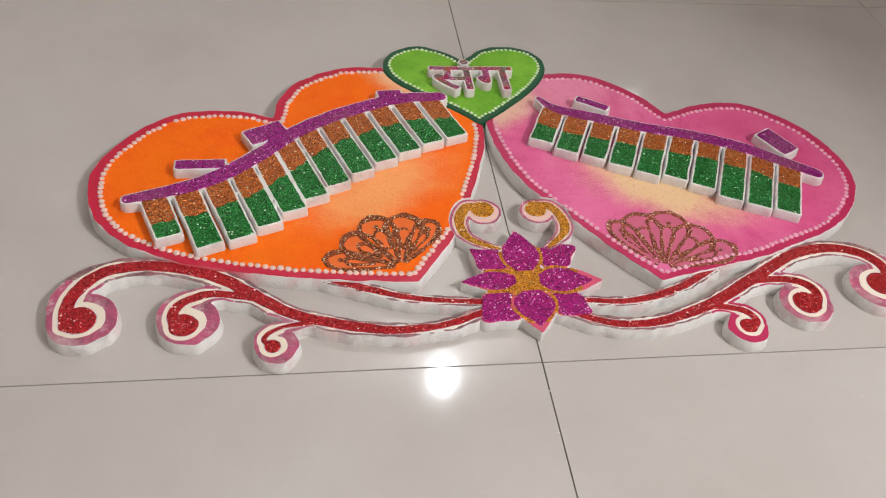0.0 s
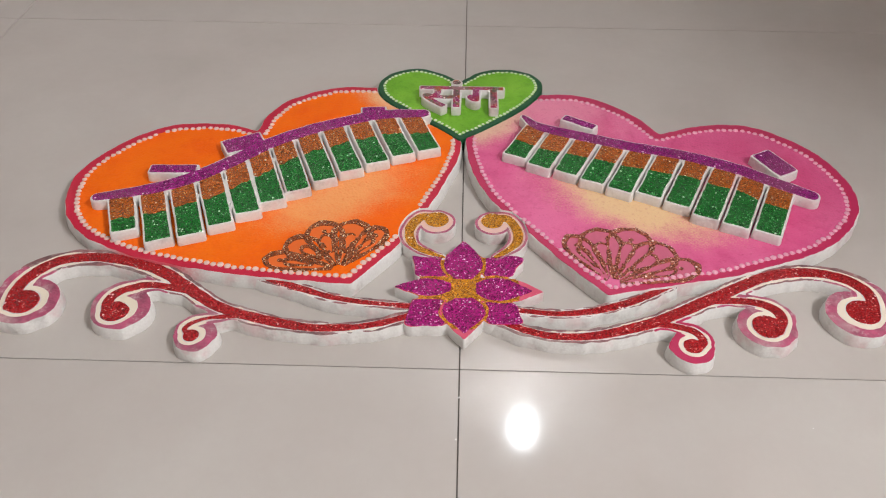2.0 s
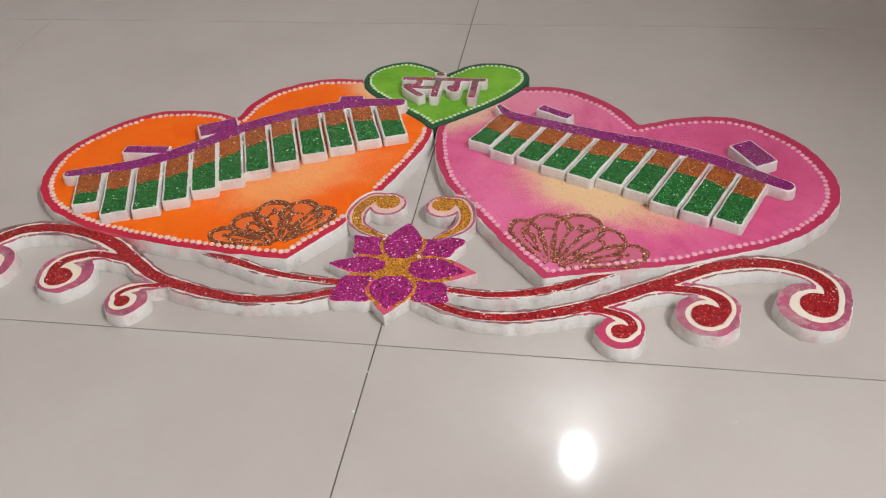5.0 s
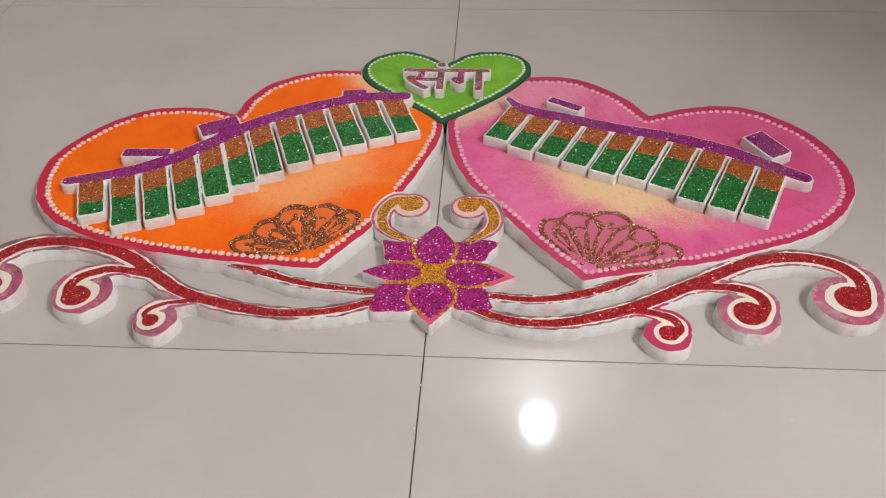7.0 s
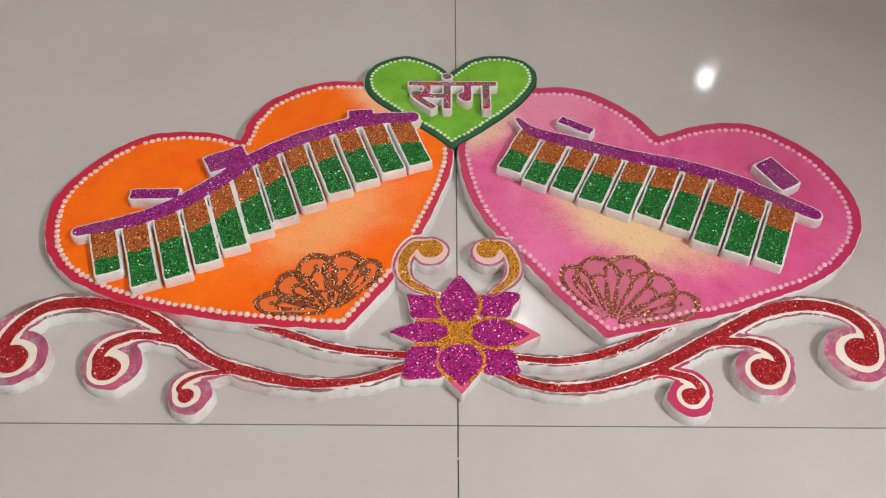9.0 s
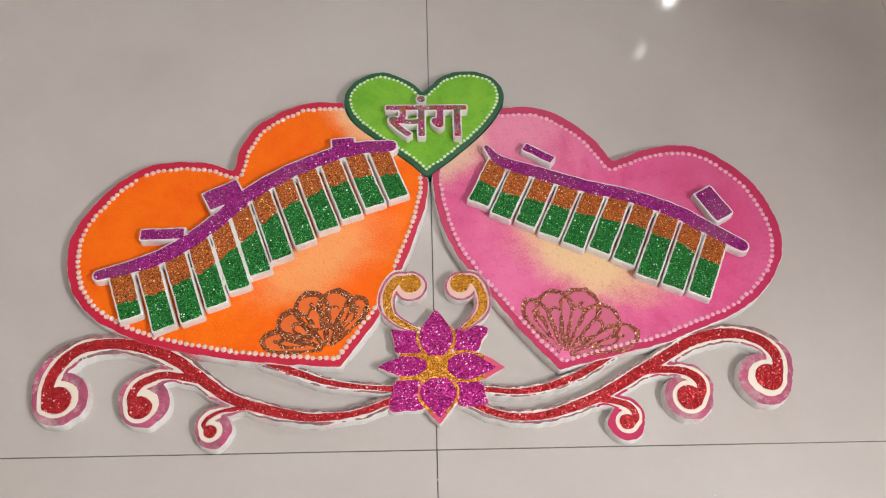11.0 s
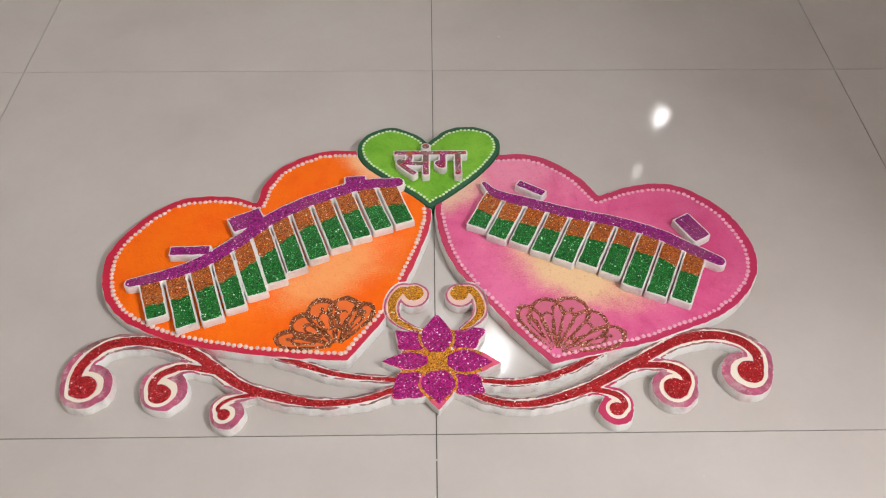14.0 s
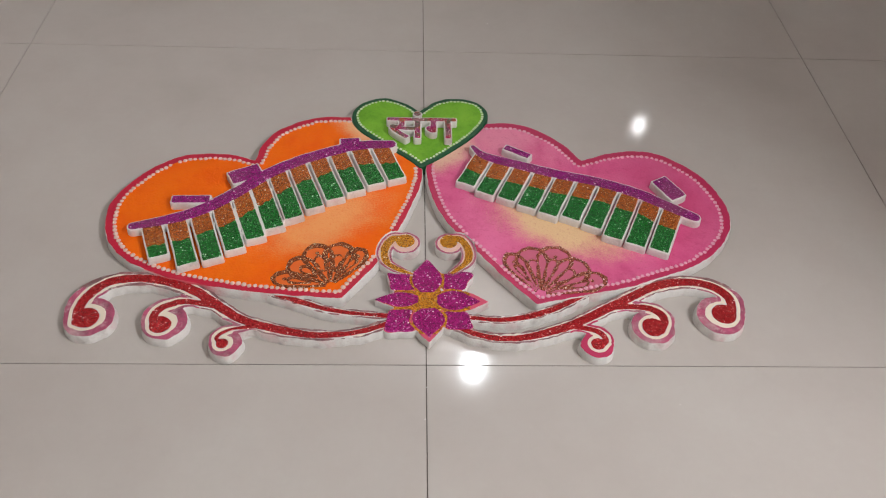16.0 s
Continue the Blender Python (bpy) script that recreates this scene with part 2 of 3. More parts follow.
WALL = m.set(Base_Color=m.ramp(m.noise(2.5, 5), (0.3, rgb(216, 210, 207)), (0.7, rgb(208, 200, 196))), Roughness=0.8).bump(m.noise(140, 3), 0.15, 0.001).m
m = Mat("brown_wall_paint")
BROWN_WALL = m.set(Base_Color=m.ramp(m.noise(2.5, 5), (0.3, rgb(172, 152, 142)), (0.7, rgb(158, 136, 126))), Roughness=0.8).bump(m.noise(140, 3), 0.15, 0.001).m
m = Mat("dark_wood")
WOOD = m.set(Base_Color=m.ramp(m.noise(9, 5), (0.3, rgb(132, 100, 82)), (0.7, rgb(104, 76, 60))), Roughness=0.5).bump(m.noise(60, 4), 0.2, 0.001).m
m = Mat("ceiling_paint")
CEILING = m.set(Base_Color=m.ramp(m.noise(2, 4), (0.3, rgb(236, 232, 226)), (0.7, rgb(228, 224, 218))), Roughness=0.85).bump(m.noise(120, 3), 0.1, 0.001).m
m = Mat("lit_bulb")
BULB = m.set(Base_Color=(0.9, 0.9, 0.9, 1), Emission_Color=(0.90, 0.96, 1.0, 1), Emission_Strength=BULB_RADIANCE).m
m = Mat("white_glow")
PANEL = m.set(Base_Color=(0.9, 0.9, 0.9, 1), Emission_Color=(0.96, 0.98, 1.0, 1), Emission_Strength=14.0).m
# Glow for the added patches that put a faint glint in the floor.
m = Mat("glint_glow")
GLINT_GLOW = m.set(Base_Color=(0.8, 0.8, 0.8, 1), Emission_Color=(1.0, 0.98, 0.96, 1), Emission_Strength=5.0).m
m = Mat("white_plastic")
PLASTIC = m.set(Base_Color=m.ramp(m.noise(30, 2), (0.3, (0.78, 0.77, 0.74, 1)), (0.7, (0.72, 0.71, 0.68, 1))), Roughness=0.35).m


# ---- drawing flat shapes: signed distances on a grid, traced and cut out as slabs ----
def glide(points, steps=8):
    """A smooth line through points (tuples of any length)."""
    p = np.array(points, float)
    q = np.vstack([2 * p[0] - p[1], p, 2 * p[-1] - p[-2]])
    out = []
    for i in range(1, len(q) - 2):
        a, b, c, d = q[i - 1], q[i], q[i + 1], q[i + 2]
        for s in np.linspace(0, 1, steps, endpoint=False):
            out.append(0.5 * (2 * b + (c - a) * s + (2 * a - 5 * b + 4 * c - d) * s ** 2 + (3 * b - a - 3 * c + d) * s ** 3))
    return np.array(out + [p[-1]])


def outline(*runs):
    """A closed outline of smooth runs that meet in corners."""
    return np.vstack([glide(r)[:-1] for r in runs])


class Sheet:
    """A grid over a piece of the plan, in millimetres, on which shapes are drawn."""

    def __init__(self, x0, x1, y0, y1, step=1.5):
        self.xs, self.ys, self.step = np.arange(x0, x1 + step, step), np.arange(y0, y1 + step, step), step
        self.X, self.Y = np.meshgrid(self.xs, self.ys, indexing="ij")

    def stroke(self, path, widen=0.0):
        """Distance from a line of (x, y, radius)."""
        d = np.full(self.X.shape, 1e3)
        for a, b in zip(path[:-1], path[1:]):
            ab = b[:2] - a[:2]
            s = np.clip(((self.X - a[0]) * ab[0] + (self.Y - a[1]) * ab[1]) / max(ab @ ab, 1e-9), 0, 1)
            r = a[2] + (b[2] - a[2]) * s
            d = np.minimum(d, np.hypot(self.X - a[0] - ab[0] * s, self.Y - a[1] - ab[1] * s) - r)
        return d - widen

    def disc(self, x, y, r):
        return np.hypot(self.X - x, self.Y - y) - r

    def bar(self, a, b, width):
        """Distance from a straight bar with square ends."""
        a, b = np.array(a, float), np.array(b, float)
        u = (b - a) / np.linalg.norm(b - a)
        c, half = (a + b) / 2, np.linalg.norm(b - a) / 2
        p = np.abs((self.X - c[0]) * u[0] + (self.Y - c[1]) * u[1]) - half
        q = np.abs(-(self.X - c[0]) * u[1] + (self.Y - c[1]) * u[0]) - width / 2
        return np.hypot(np.maximum(p, 0), np.maximum(q, 0)) + np.minimum(np.maximum(p, q), 0)

    def inside(self, *loops):
        """Signed distance from closed outlines (even-odd)."""
        d, odd = np.full(self.X.shape, 1e9), np.zeros(self.X.shape, bool)
        for p in loops:
            for a, b in zip(p, np.roll(p, -1, 0)):
                ab, dx, dy = b - a, self.X - a[0], self.Y - a[1]
                s = np.clip((dx * ab[0] + dy * ab[1]) / max(ab @ ab, 1e-9), 0, 1)
                d = np.minimum(d, (dx - ab[0] * s) ** 2 + (dy - ab[1] * s) ** 2)
                if a[1] != b[1]:
                    odd ^= ((a[1] > self.Y) != (b[1] > self.Y)) & (dx < ab[0] * (self.Y - a[1]) / ab[1])
        return np.where(odd, -1, 1) * np.sqrt(d)

    def cut(self, wobble, seed):
        """The unevenness of a hand-cut edge."""
        rs = np.random.RandomState(seed)
        out = np.zeros(self.X.shape)
        for wave in (11.0, 23.0, 47.0):
            k = rs.normal(size=(3, 2)) * 2 * np.pi / wave
            out += sum(np.sin(self.X * a + self.Y * b + f) for (a, b), f in zip(k, rs.uniform(0, 6, 3))) / 3 * (wave / 25) ** 0.8
        return out * wobble

    def trace(self, d):
        """Loops of the line d = 0, the inside on their left."""
        d = np.where(np.abs(d) < 1e-6, 1e-6, d)
        sgn = d < 0
        cells = np.argwhere((sgn[:-1, :-1] != sgn[1:, :-1]) | (sgn[:-1, :-1] != sgn[:-1, 1:]) | (sgn[:-1, :-1] != sgn[1:, 1:]))
        nxt, at = {}, {}

        def key(i, j, k, l):
            e = ((i, j), (k, l)) if (i, j) < (k, l) else ((k, l), (i, j))
            if e not in at:
                f = d[i, j] / (d[i, j] - d[k, l])
                at[e] = (self.xs[i] + (self.xs[k] - self.xs[i]) * f, self.ys[j] + (self.ys[l] - self.ys[j]) * f)
            return e

        for i, j in cells:
            c = [(i, j), (i + 1, j), (i + 1, j + 1), (i, j + 1)]
            ins = [sgn[q] for q in c]
            leave = [key(*c[n], *c[(n + 1) % 4]) for n in range(4) if ins[n] and not ins[(n + 1) % 4]]
            enter = [key(*c[n], *c[(n + 1) % 4]) for n in range(4) if not ins[n] and ins[(n + 1) % 4]]
            for n in range(len(leave)):
                nxt[leave[n]] = enter[n]
        loops = []
        while nxt:
            start, here, loop = None, next(iter(nxt)), []
            start = here
            while here in nxt:
                loop.append(at[here])
                here = nxt.pop(here)
            p = np.array(loop)
            keep = np.hypot(*(p - np.roll(p, 1, 0)).T) > 0.25 * self.step
            p = p[keep]
            if len(p) > 6 and abs(np.sum(p[:, 0] * np.roll(p[:, 1], -1) - p[:, 1] * np.roll(p[:, 0], -1))) > 8:
                loops.append(p)
        return loops


def slab(loops, z0, z1, soft=0.6, origin=(0, 0), flare=0.0):
    """A mesh of the loops (mm) from height z0 to z1 (mm) with a rounded upper edge and a foot that flares out, as metres about origin (mm)."""
    verts, faces = [], []
    caps = {0: [], 1: []}
    for p in loops:
        for _ in range(3 if z1 - z0 > 8 else 1):
            p = 0.25 * np.roll(p, 1, 0) + 0.5 * p + 0.25 * np.roll(p, -1, 0)
        t = np.roll(p, -1, 0) - np.roll(p, 1, 0)
        t /= np.maximum(np.hypot(*t.T), 1e-9)[:, None]
        area = np.sum(p[:, 0] * np.roll(p[:, 1], -1) - p[:, 1] * np.roll(p[:, 0], -1))
        n = np.stack([-t[:, 1], t[:, 0]], 1)
        rings = [(p + n * (0.2 - flare), z0), (p - n * flare, z0 + min(0.8, (z1 - z0) / 3)), (p, z1 - soft), (p + n * soft * 0.35, z1 - soft * 0.3), (p + n * soft, z1)]
        base, k = len(verts), len(p)
        for q, z in rings:
            verts += [((x - origin[0]) / 1000, (y - origin[1]) / 1000, z / 1000) for x, y in q]
        for r in range(4):
            for i in range(k):
                j = (i + 1) % k
                faces.append((base + r * k + i, base + r * k + j, base + r * k + k + j, base + r * k + k + i))
        caps[0].append(list(range(base, base + k)))
        caps[1].append(list(range(base + 4 * k, base + 5 * k)))
    bm = bmesh.new()
    vs = [bm.verts.new(v) for v in verts]
    for f in faces:
        bm.faces.new([vs[i] for i in f]).smooth = True
    for ring in caps.values():
        flat = [i for loop in ring for i in loop]
        for loop in ring:
            for i in range(len(loop)):
                edge = bm.edges.get((vs[loop[i]], vs[loop[(i + 1) % len(loop)]]))
                if edge:
                    edge.smooth = False
        for tri in tessellate_polygon([[Vector((*verts[i][:2], 0)) for i in loop] for loop in ring]):
            if len({flat[i] for i in tri}) == 3:
                try:
                    bm.faces.new([vs[flat[i]] for i in tri])
                except ValueError:
                    pass
    bmesh.ops.recalc_face_normals(bm, faces=bm.faces)
    return bm


def pieces(loops):
    """Outer loops, each with the holes that lie in it."""
    area = [0.5 * np.sum(p[:, 0] * np.roll(p[:, 1], -1) - p[:, 1] * np.roll(p[:, 0], -1)) for p in loops]
    outer = sorted([i for i in range(len(loops)) if area[i] > 0], key=lambda i: area[i])
    groups = {i: [loops[i]] for i in outer}
    for h in range(len(loops)):
        if area[h] < 0:
            x, y = loops[h][0]
            for i in outer:
                p, q = loops[i], np.roll(loops[i], -1, 0)
                rise = np.where(p[:, 1] == q[:, 1], 1e-9, q[:, 1] - p[:, 1])
                if np.sum(((p[:, 1] > y) != (q[:, 1] > y)) & (x < p[:, 0] + (q[:, 0] - p[:, 0]) * (y - p[:, 1]) / rise)) % 2:
                    groups[i].append(loops[h])
                    break
    return list(groups.values())


def cut_parts(name, loops, z0, z1, soft, base, material, root, label="", flare=0.0):
    """Each separate piece of the loops as a part of its own."""
    for group in pieces(loops):
        part(name, slab(group, z0, z1, soft, base, flare), material, root, label)


def part(name, bm, material, parent, label=""):
    me = bpy.data.meshes.new(name)
    bm.to_mesh(me)
    bm.free()
    me.materials.append(material)
    ob = new(name, me)
    ob.parent = parent
    if label:
        tagged(ob, label)
    return ob


def thing(name, x, y, z, label, category, group=""):
    """An empty at the base of a thing, at millimetres of the plan."""
    ob = new(name)
    ob.location = (x / 1000, y / 1000, z / 1000)
    ob.empty_display_size = 0.02
    return tagged(ob, label, category, group)


def box_bm(x0, x1, y0, y1, z0, z1, bevel=0.0):
    bm = bmesh.new()
    bmesh.ops.create_cube(bm, size=1, matrix=Matrix.Translation(((x0 + x1) / 2, (y0 + y1) / 2, (z0 + z1) / 2)) @ Matrix.Diagonal((x1 - x0, y1 - y0, z1 - z0, 1)))
    if bevel:
        bmesh.ops.bevel(bm, geom=bm.edges[:], offset=bevel, segments=2, affect="EDGES", profile=0.6)
    return bm


def structure(name, bm, material, label):
    ob = part(name, bm, material, None)
    return tagged(ob, label, name.split("_")[0], kind="structure")


# ---- the room ----
structure("wall_north", box_bm(-2.5, 1.95, 1.62, 1.77, -0.02, 2.75), WALL, "plain pale warm plaster wall of the room")
structure("wall_south", box_bm(-2.5, 1.95, -2.55, -2.4, -0.02, 2.75), WALL, "plain pale warm plaster wall of the room")
structure("wall_west", box_bm(-2.55, -2.4, -2.4, 1.62, -0.02, 2.75), WALL, "plain pale warm plaster wall of the room")
structure("wall_east", box_bm(1.8, 1.95, -2.4, 1.62, -0.02, 2.75), WALL, "plain pale warm plaster wall of the room")
# Unseen wall, added to keep the key lamp off the floor's right side.
structure("wall_inner", box_bm(1.16, 1.31, -0.40, 1.62, -0.02, 2.7), BROWN_WALL, "unseen dull brownish plaster wall, added to shade the floor's right side")
structure("ceiling", box_bm(-2.55, 1.95, -2.55, 1.77, 2.7, 2.85), CEILING, "plain white painted ceiling")


def unseen_door(x0, x1, top):
    """An unseen closed door in its frame, added on the north wall, with two sunk panels and a knob."""
    root = structure("door_1", box_bm(x0 + 0.05, x1 - 0.05, 1.585, 1.618, 0.0, top - 0.05, 0.002), WOOD, "unseen dark brown wooden door in its frame, added to darken the floor's reflection")
    part("door_frame", box_bm(x0, x0 + 0.05, 1.565, 1.62, 0.0, top, 0.003), WOOD, root)
    part("door_frame", box_bm(x1 - 0.05, x1, 1.565, 1.62, 0.0, top, 0.003), WOOD, root)
    part("door_frame", box_bm(x0 + 0.052, x1 - 0.052, 1.565, 1.62, top - 0.048, top, 0.003), WOOD, root)
    for z0, z1 in ((0.12, 0.95), (1.08, 1.9)):
        part("panel", box_bm(x0 + 0.11, x1 - 0.11, 1.576, 1.586, z0, z1, 0.004), WOOD, root)
    return root


# Added so that the floor mirrors a darker brown surface at this end.
unseen_door(0.62, 1.155, 2.05)

HEART_TOP, LEAF_TOP, WORD_TOP = 18.5, 14.8, 32.0

# ---- heart plaques ----
ORANGE_LINE = outline(
    [(-294, 421), (-328, 433), (-382, 437), (-438, 420), (-487, 366), (-512, 305), (-499, 230), (-456, 180), (-383, 145), (-276, 121), (-183, 111), (-125, 107)],
    [(-125, 107), (-67, 193), (-32, 282), (-10, 351), (-4, 402), (-14, 455), (-50, 512), (-95, 540), (-135, 547), (-194, 545), (-253, 514), (-284, 469), (-294, 421)])
PINK_LINE = outline(
    [(277, 432), (243, 485), (185, 529), (129, 536), (80, 522), (30, 480), (6, 430), (3, 385), (18, 312), (44, 257), (107, 169), (165, 98)],
    [(165, 98), (246, 119), (302, 132), (372, 158), (432, 186), (481, 232), (506, 282), (503, 343), (477, 401), (424, 450), (374, 461), (320, 450), (277, 432)])
GREEN_LINE = outline(
    [(-10, 565), (-29, 586), (-76, 607), (-121, 584), (-133, 545), (-116, 506), (-69, 464), (-31, 431), (-7, 406)],
    [(-7, 406), (35, 440), (90, 497), (118, 551), (107, 590), (70, 608), (25, 600), (-10, 565)])


CURLS = [((-32, 226, 23.5), (-32, 230, 14.5), [(-36, 234, 14), (-50, 236, 13), (-61, 221, 12.5), (-65, 200, 12), (-58, 181, 10), (-41, 168, 8), (-20, 159, 5)]),
         ((38, 226, 22.5), (37, 230, 14), [(42, 234, 14), (55, 235, 12.5), (65, 219, 12), (68, 198, 11.5), (60, 180, 9.5), (40, 162, 6)])]


def curl_shape(sh, curl):
    return np.minimum(sh.disc(*curl[0]), sh.stroke(glide(curl[2])))


def even(loop, pitch):
    """Points at even steps along a closed loop, with its way on."""
    p = np.vstack([loop, loop[:1]])
    run = np.r_[0, np.cumsum(np.hypot(*np.diff(p, axis=0).T))]
    n = max(3, round(run[-1] / pitch))
    return [(np.interp(s, run, p[:, 0]), np.interp(s, run, p[:, 1])) for s in np.arange(n) * run[-1] / n]


def pearl_mesh(name, radius, material):
    bm = bmesh.new()
    rings = [(1.0, 0.0), (0.93, 0.42), (0.62, 0.75)]
    vs = [[bm.verts.new((radius * r * math.cos(a * math.pi / 5), radius * r * math.sin(a * math.pi / 5), radius * h * 0.62)) for a in range(10)] for r, h in rings]
    top = bm.verts.new((0, 0, radius * 0.56))
    for i in range(10):
        j = (i + 1) % 10
        for lo, hi in zip(vs[:-1], vs[1:]):
            bm.faces.new((lo[i], lo[j], hi[j], hi[i]))
        bm.faces.new((vs[-1][i], vs[-1][j], top))
    for f in bm.faces:
        f.smooth = True
    me = bpy.data.meshes.new(name)
    bm.to_mesh(me)
    bm.free()
    me.materials.append(material)
    return me


def heart_plaque(name, line, hole, top, border, face, pearl, pitch, inset, rim, seed, lean, label, labels, side=FOAM):
    lo, hi = line.min(0) - 6, line.max(0) + 6
    sh = Sheet(lo[0], hi[0], lo[1], hi[1], 2.0)
    d = sh.inside(line) + sh.cut(0.5, seed)
    gap = sh.inside(hole) if hole is not None else np.full(d.shape, 1e3)
    curls = np.min([curl_shape(sh, c) for c in CURLS], 0) if hole is not None else gap
    keep, gap = gap, np.minimum(gap, curls + 0.4)
    base = (lo + hi) / 2
    root = thing(name, base[0], base[1], 0, label, "heart plaque", "heart plaques")
    cut_parts("foam_body", sh.trace(np.maximum(d, 0.8 - gap)), 0, top, 1.4, base, side, root, "thick foam sheet with a hand-cut edge", 1.6 if hole is not None else 0.0)
    slope = np.gradient(d, sh.step)
    wide = np.clip(slope[0] * lean[0] + slope[1] * lean[1], 0, 1) * lean[2]
    rim = rim + wide
    ring = np.maximum(np.maximum(d + 0.7 + sh.cut(0.5, seed + 1), -(d + rim)), 1.4 - gap)
    cut_parts("border", sh.trace(ring), top - 0.5, top + 0.25, 0.2, base, border, root, labels[0])
    field = np.maximum(d + rim + 0.3, 1.4 - gap)
    cut_parts("painted_face", sh.trace(field), top - 0.5, top + 0.35, 0.2, base, face, root, labels[1])
    rs = np.random.RandomState(seed)
    for loop in sh.trace(d + inset + wide):
        for x, y in even(loop, pitch):
            i, j = int(round((x - sh.xs[0]) / 2)), int(round((y - sh.ys[0]) / 2))
            if keep[i, j] > 5 and curls[i, j] > 2.5 and rs.rand() > 0.012:
                ob = new("pearl", pearl)
                ob.parent = root
                s = rs.uniform(0.86, 1.12)
                ob.matrix_local = Matrix.Translation(((x + rs.normal() * 0.4 - base[0]) / 1000, (y + rs.normal() * 0.4 - base[1]) / 1000, (top + 0.2) / 1000)) @ Matrix.Diagonal((s, s, s, 1))
    return root, base


ORANGE_PEARL, PINK_PEARL, GREEN_PEARL = pearl_mesh("pearl", 0.0037, PEARL), pearl_mesh("rosy_pearl", 0.0033, ROSY_PEARL), pearl_mesh("small_pearl", 0.0025, GREEN_WHITE_PEARL)
orange_heart, ORANGE_BASE = heart_plaque("heart_plaque", ORANGE_LINE, GREEN_LINE, HEART_TOP, RED_PAINT, ORANGE_PAINT, ORANGE_PEARL, 8.6, 12.2, 11.0, 3, (-0.9, 0.44, 3.5),
                                         "orange foam heart with red border and white pearls on the floor", ("painted red border", "bright orange sprayed face with pale patches"), RED_DUSTED_FOAM)
pink_heart, PINK_BASE = heart_plaque("heart_plaque", PINK_LINE, GREEN_LINE, HEART_TOP, ROSE_PAINT, PINK_PAINT, PINK_PEARL, 8.8, 12.2, 10.6, 7, (0.75, 0.66, 4.5),
                                     "pink foam heart with crimson border and rosy pearls on the floor", ("painted crimson border", "pink sprayed face with a cream patch and painted shade at the right"))
heart_plaque("heart_plaque", GREEN_LINE, None, HEART_TOP + 1.5, DARK_GREEN_PAINT, LIME_PAINT, GREEN_PEARL, 7.2, 10.0, 8.0, 11, (0.0, 1.0, 0.0),
                                       "small lime green foam heart with dark green border", ("painted dark green border", "lime green sponged face"), DARK_GREEN_PAINT)


def fan_motif(root, base, foot, tips, seed, tint, glue, bold):
    """A fan of looped petals drawn in thick glitter glue."""
    foot = np.array(foot, float)
    pts = [foot] + [foot + t for t in tips]
    lo, hi = np.min(pts, 0) - 22, np.max(pts, 0) + 22
    sh = Sheet(lo[0], hi[0], lo[1], hi[1], 1.2)
    d = np.full(sh.X.shape, 1e3)
    s = np.linspace(0.1, 1.0, 16)
    swell = np.where(s < 0.7, s / 0.7, np.sqrt(np.clip(1 - ((s - 0.7) / 0.3) ** 2, 0, 1)))
    for n, tip in enumerate(tips):
        length = math.hypot(*tip)
        u, v = np.array(tip) / length, np.array((-tip[1], tip[0])) / length
        wide = length * (0.17 if n in (0, len(tips) - 1) else 0.25)
        for reach, lead, share, r0, r1 in ((1.0, 0.0, 1.0, 1.8, 3.9), (0.74, 0.3, 0.34, 1.4, 2.0)):
            along = length * (lead + (reach - lead) * s)
            for side in (-1, 1):
                p = foot + along[:, None] * u + side * (wide * share * swell)[:, None] * v
                d = np.minimum(d, sh.stroke(np.c_[p, bold * (r0 + (r1 - r0) * s)]))
        if n % 2 == 0:
            dot = foot + u * length * 0.8
            d = np.minimum(d, sh.disc(dot[0], dot[1], 2.8))
    wash = np.full(sh.X.shape, 1e3)
    for tip in tips:
        wash = np.minimum(wash, sh.stroke(np.array([(*(foot + np.array(tip) * 0.15), 3.0), (*(foot + np.array(tip) * 0.78), math.hypot(*tip) * 0.19)])))
    cut_parts("motif_wash", sh.trace(wash), HEART_TOP, HEART_TOP + 0.55, 0.15, base, tint, root, "thin dusky wash of paint")
    d += sh.cut(0.8, seed)
    cut_parts("glitter_motif", sh.trace(d), HEART_TOP, HEART_TOP + 1.6, 0.6, base, glue, root, "brown glitter glue fan of looped petals")


fan_motif(orange_heart, ORANGE_BASE, (-143, 132), [(-88, 15), (-64, 50), (-32, 83), (12, 87), (47, 76)], 5, paint("tan_wash", rgb(246, 122, 40), rgb(226, 96, 30), 0.6, 0.4), BROWN_GLITTER, 1.0)
fan_motif(pink_heart, PINK_BASE, (172, 117), [(-43, 84), (-8, 98), (40, 99), (76, 68), (104, 36)], 6, paint("dusky_wash", rgb(216, 112, 142), rgb(190, 84, 112), 0.55, 0.4), ROSE_BROWN_GLITTER, 0.82)


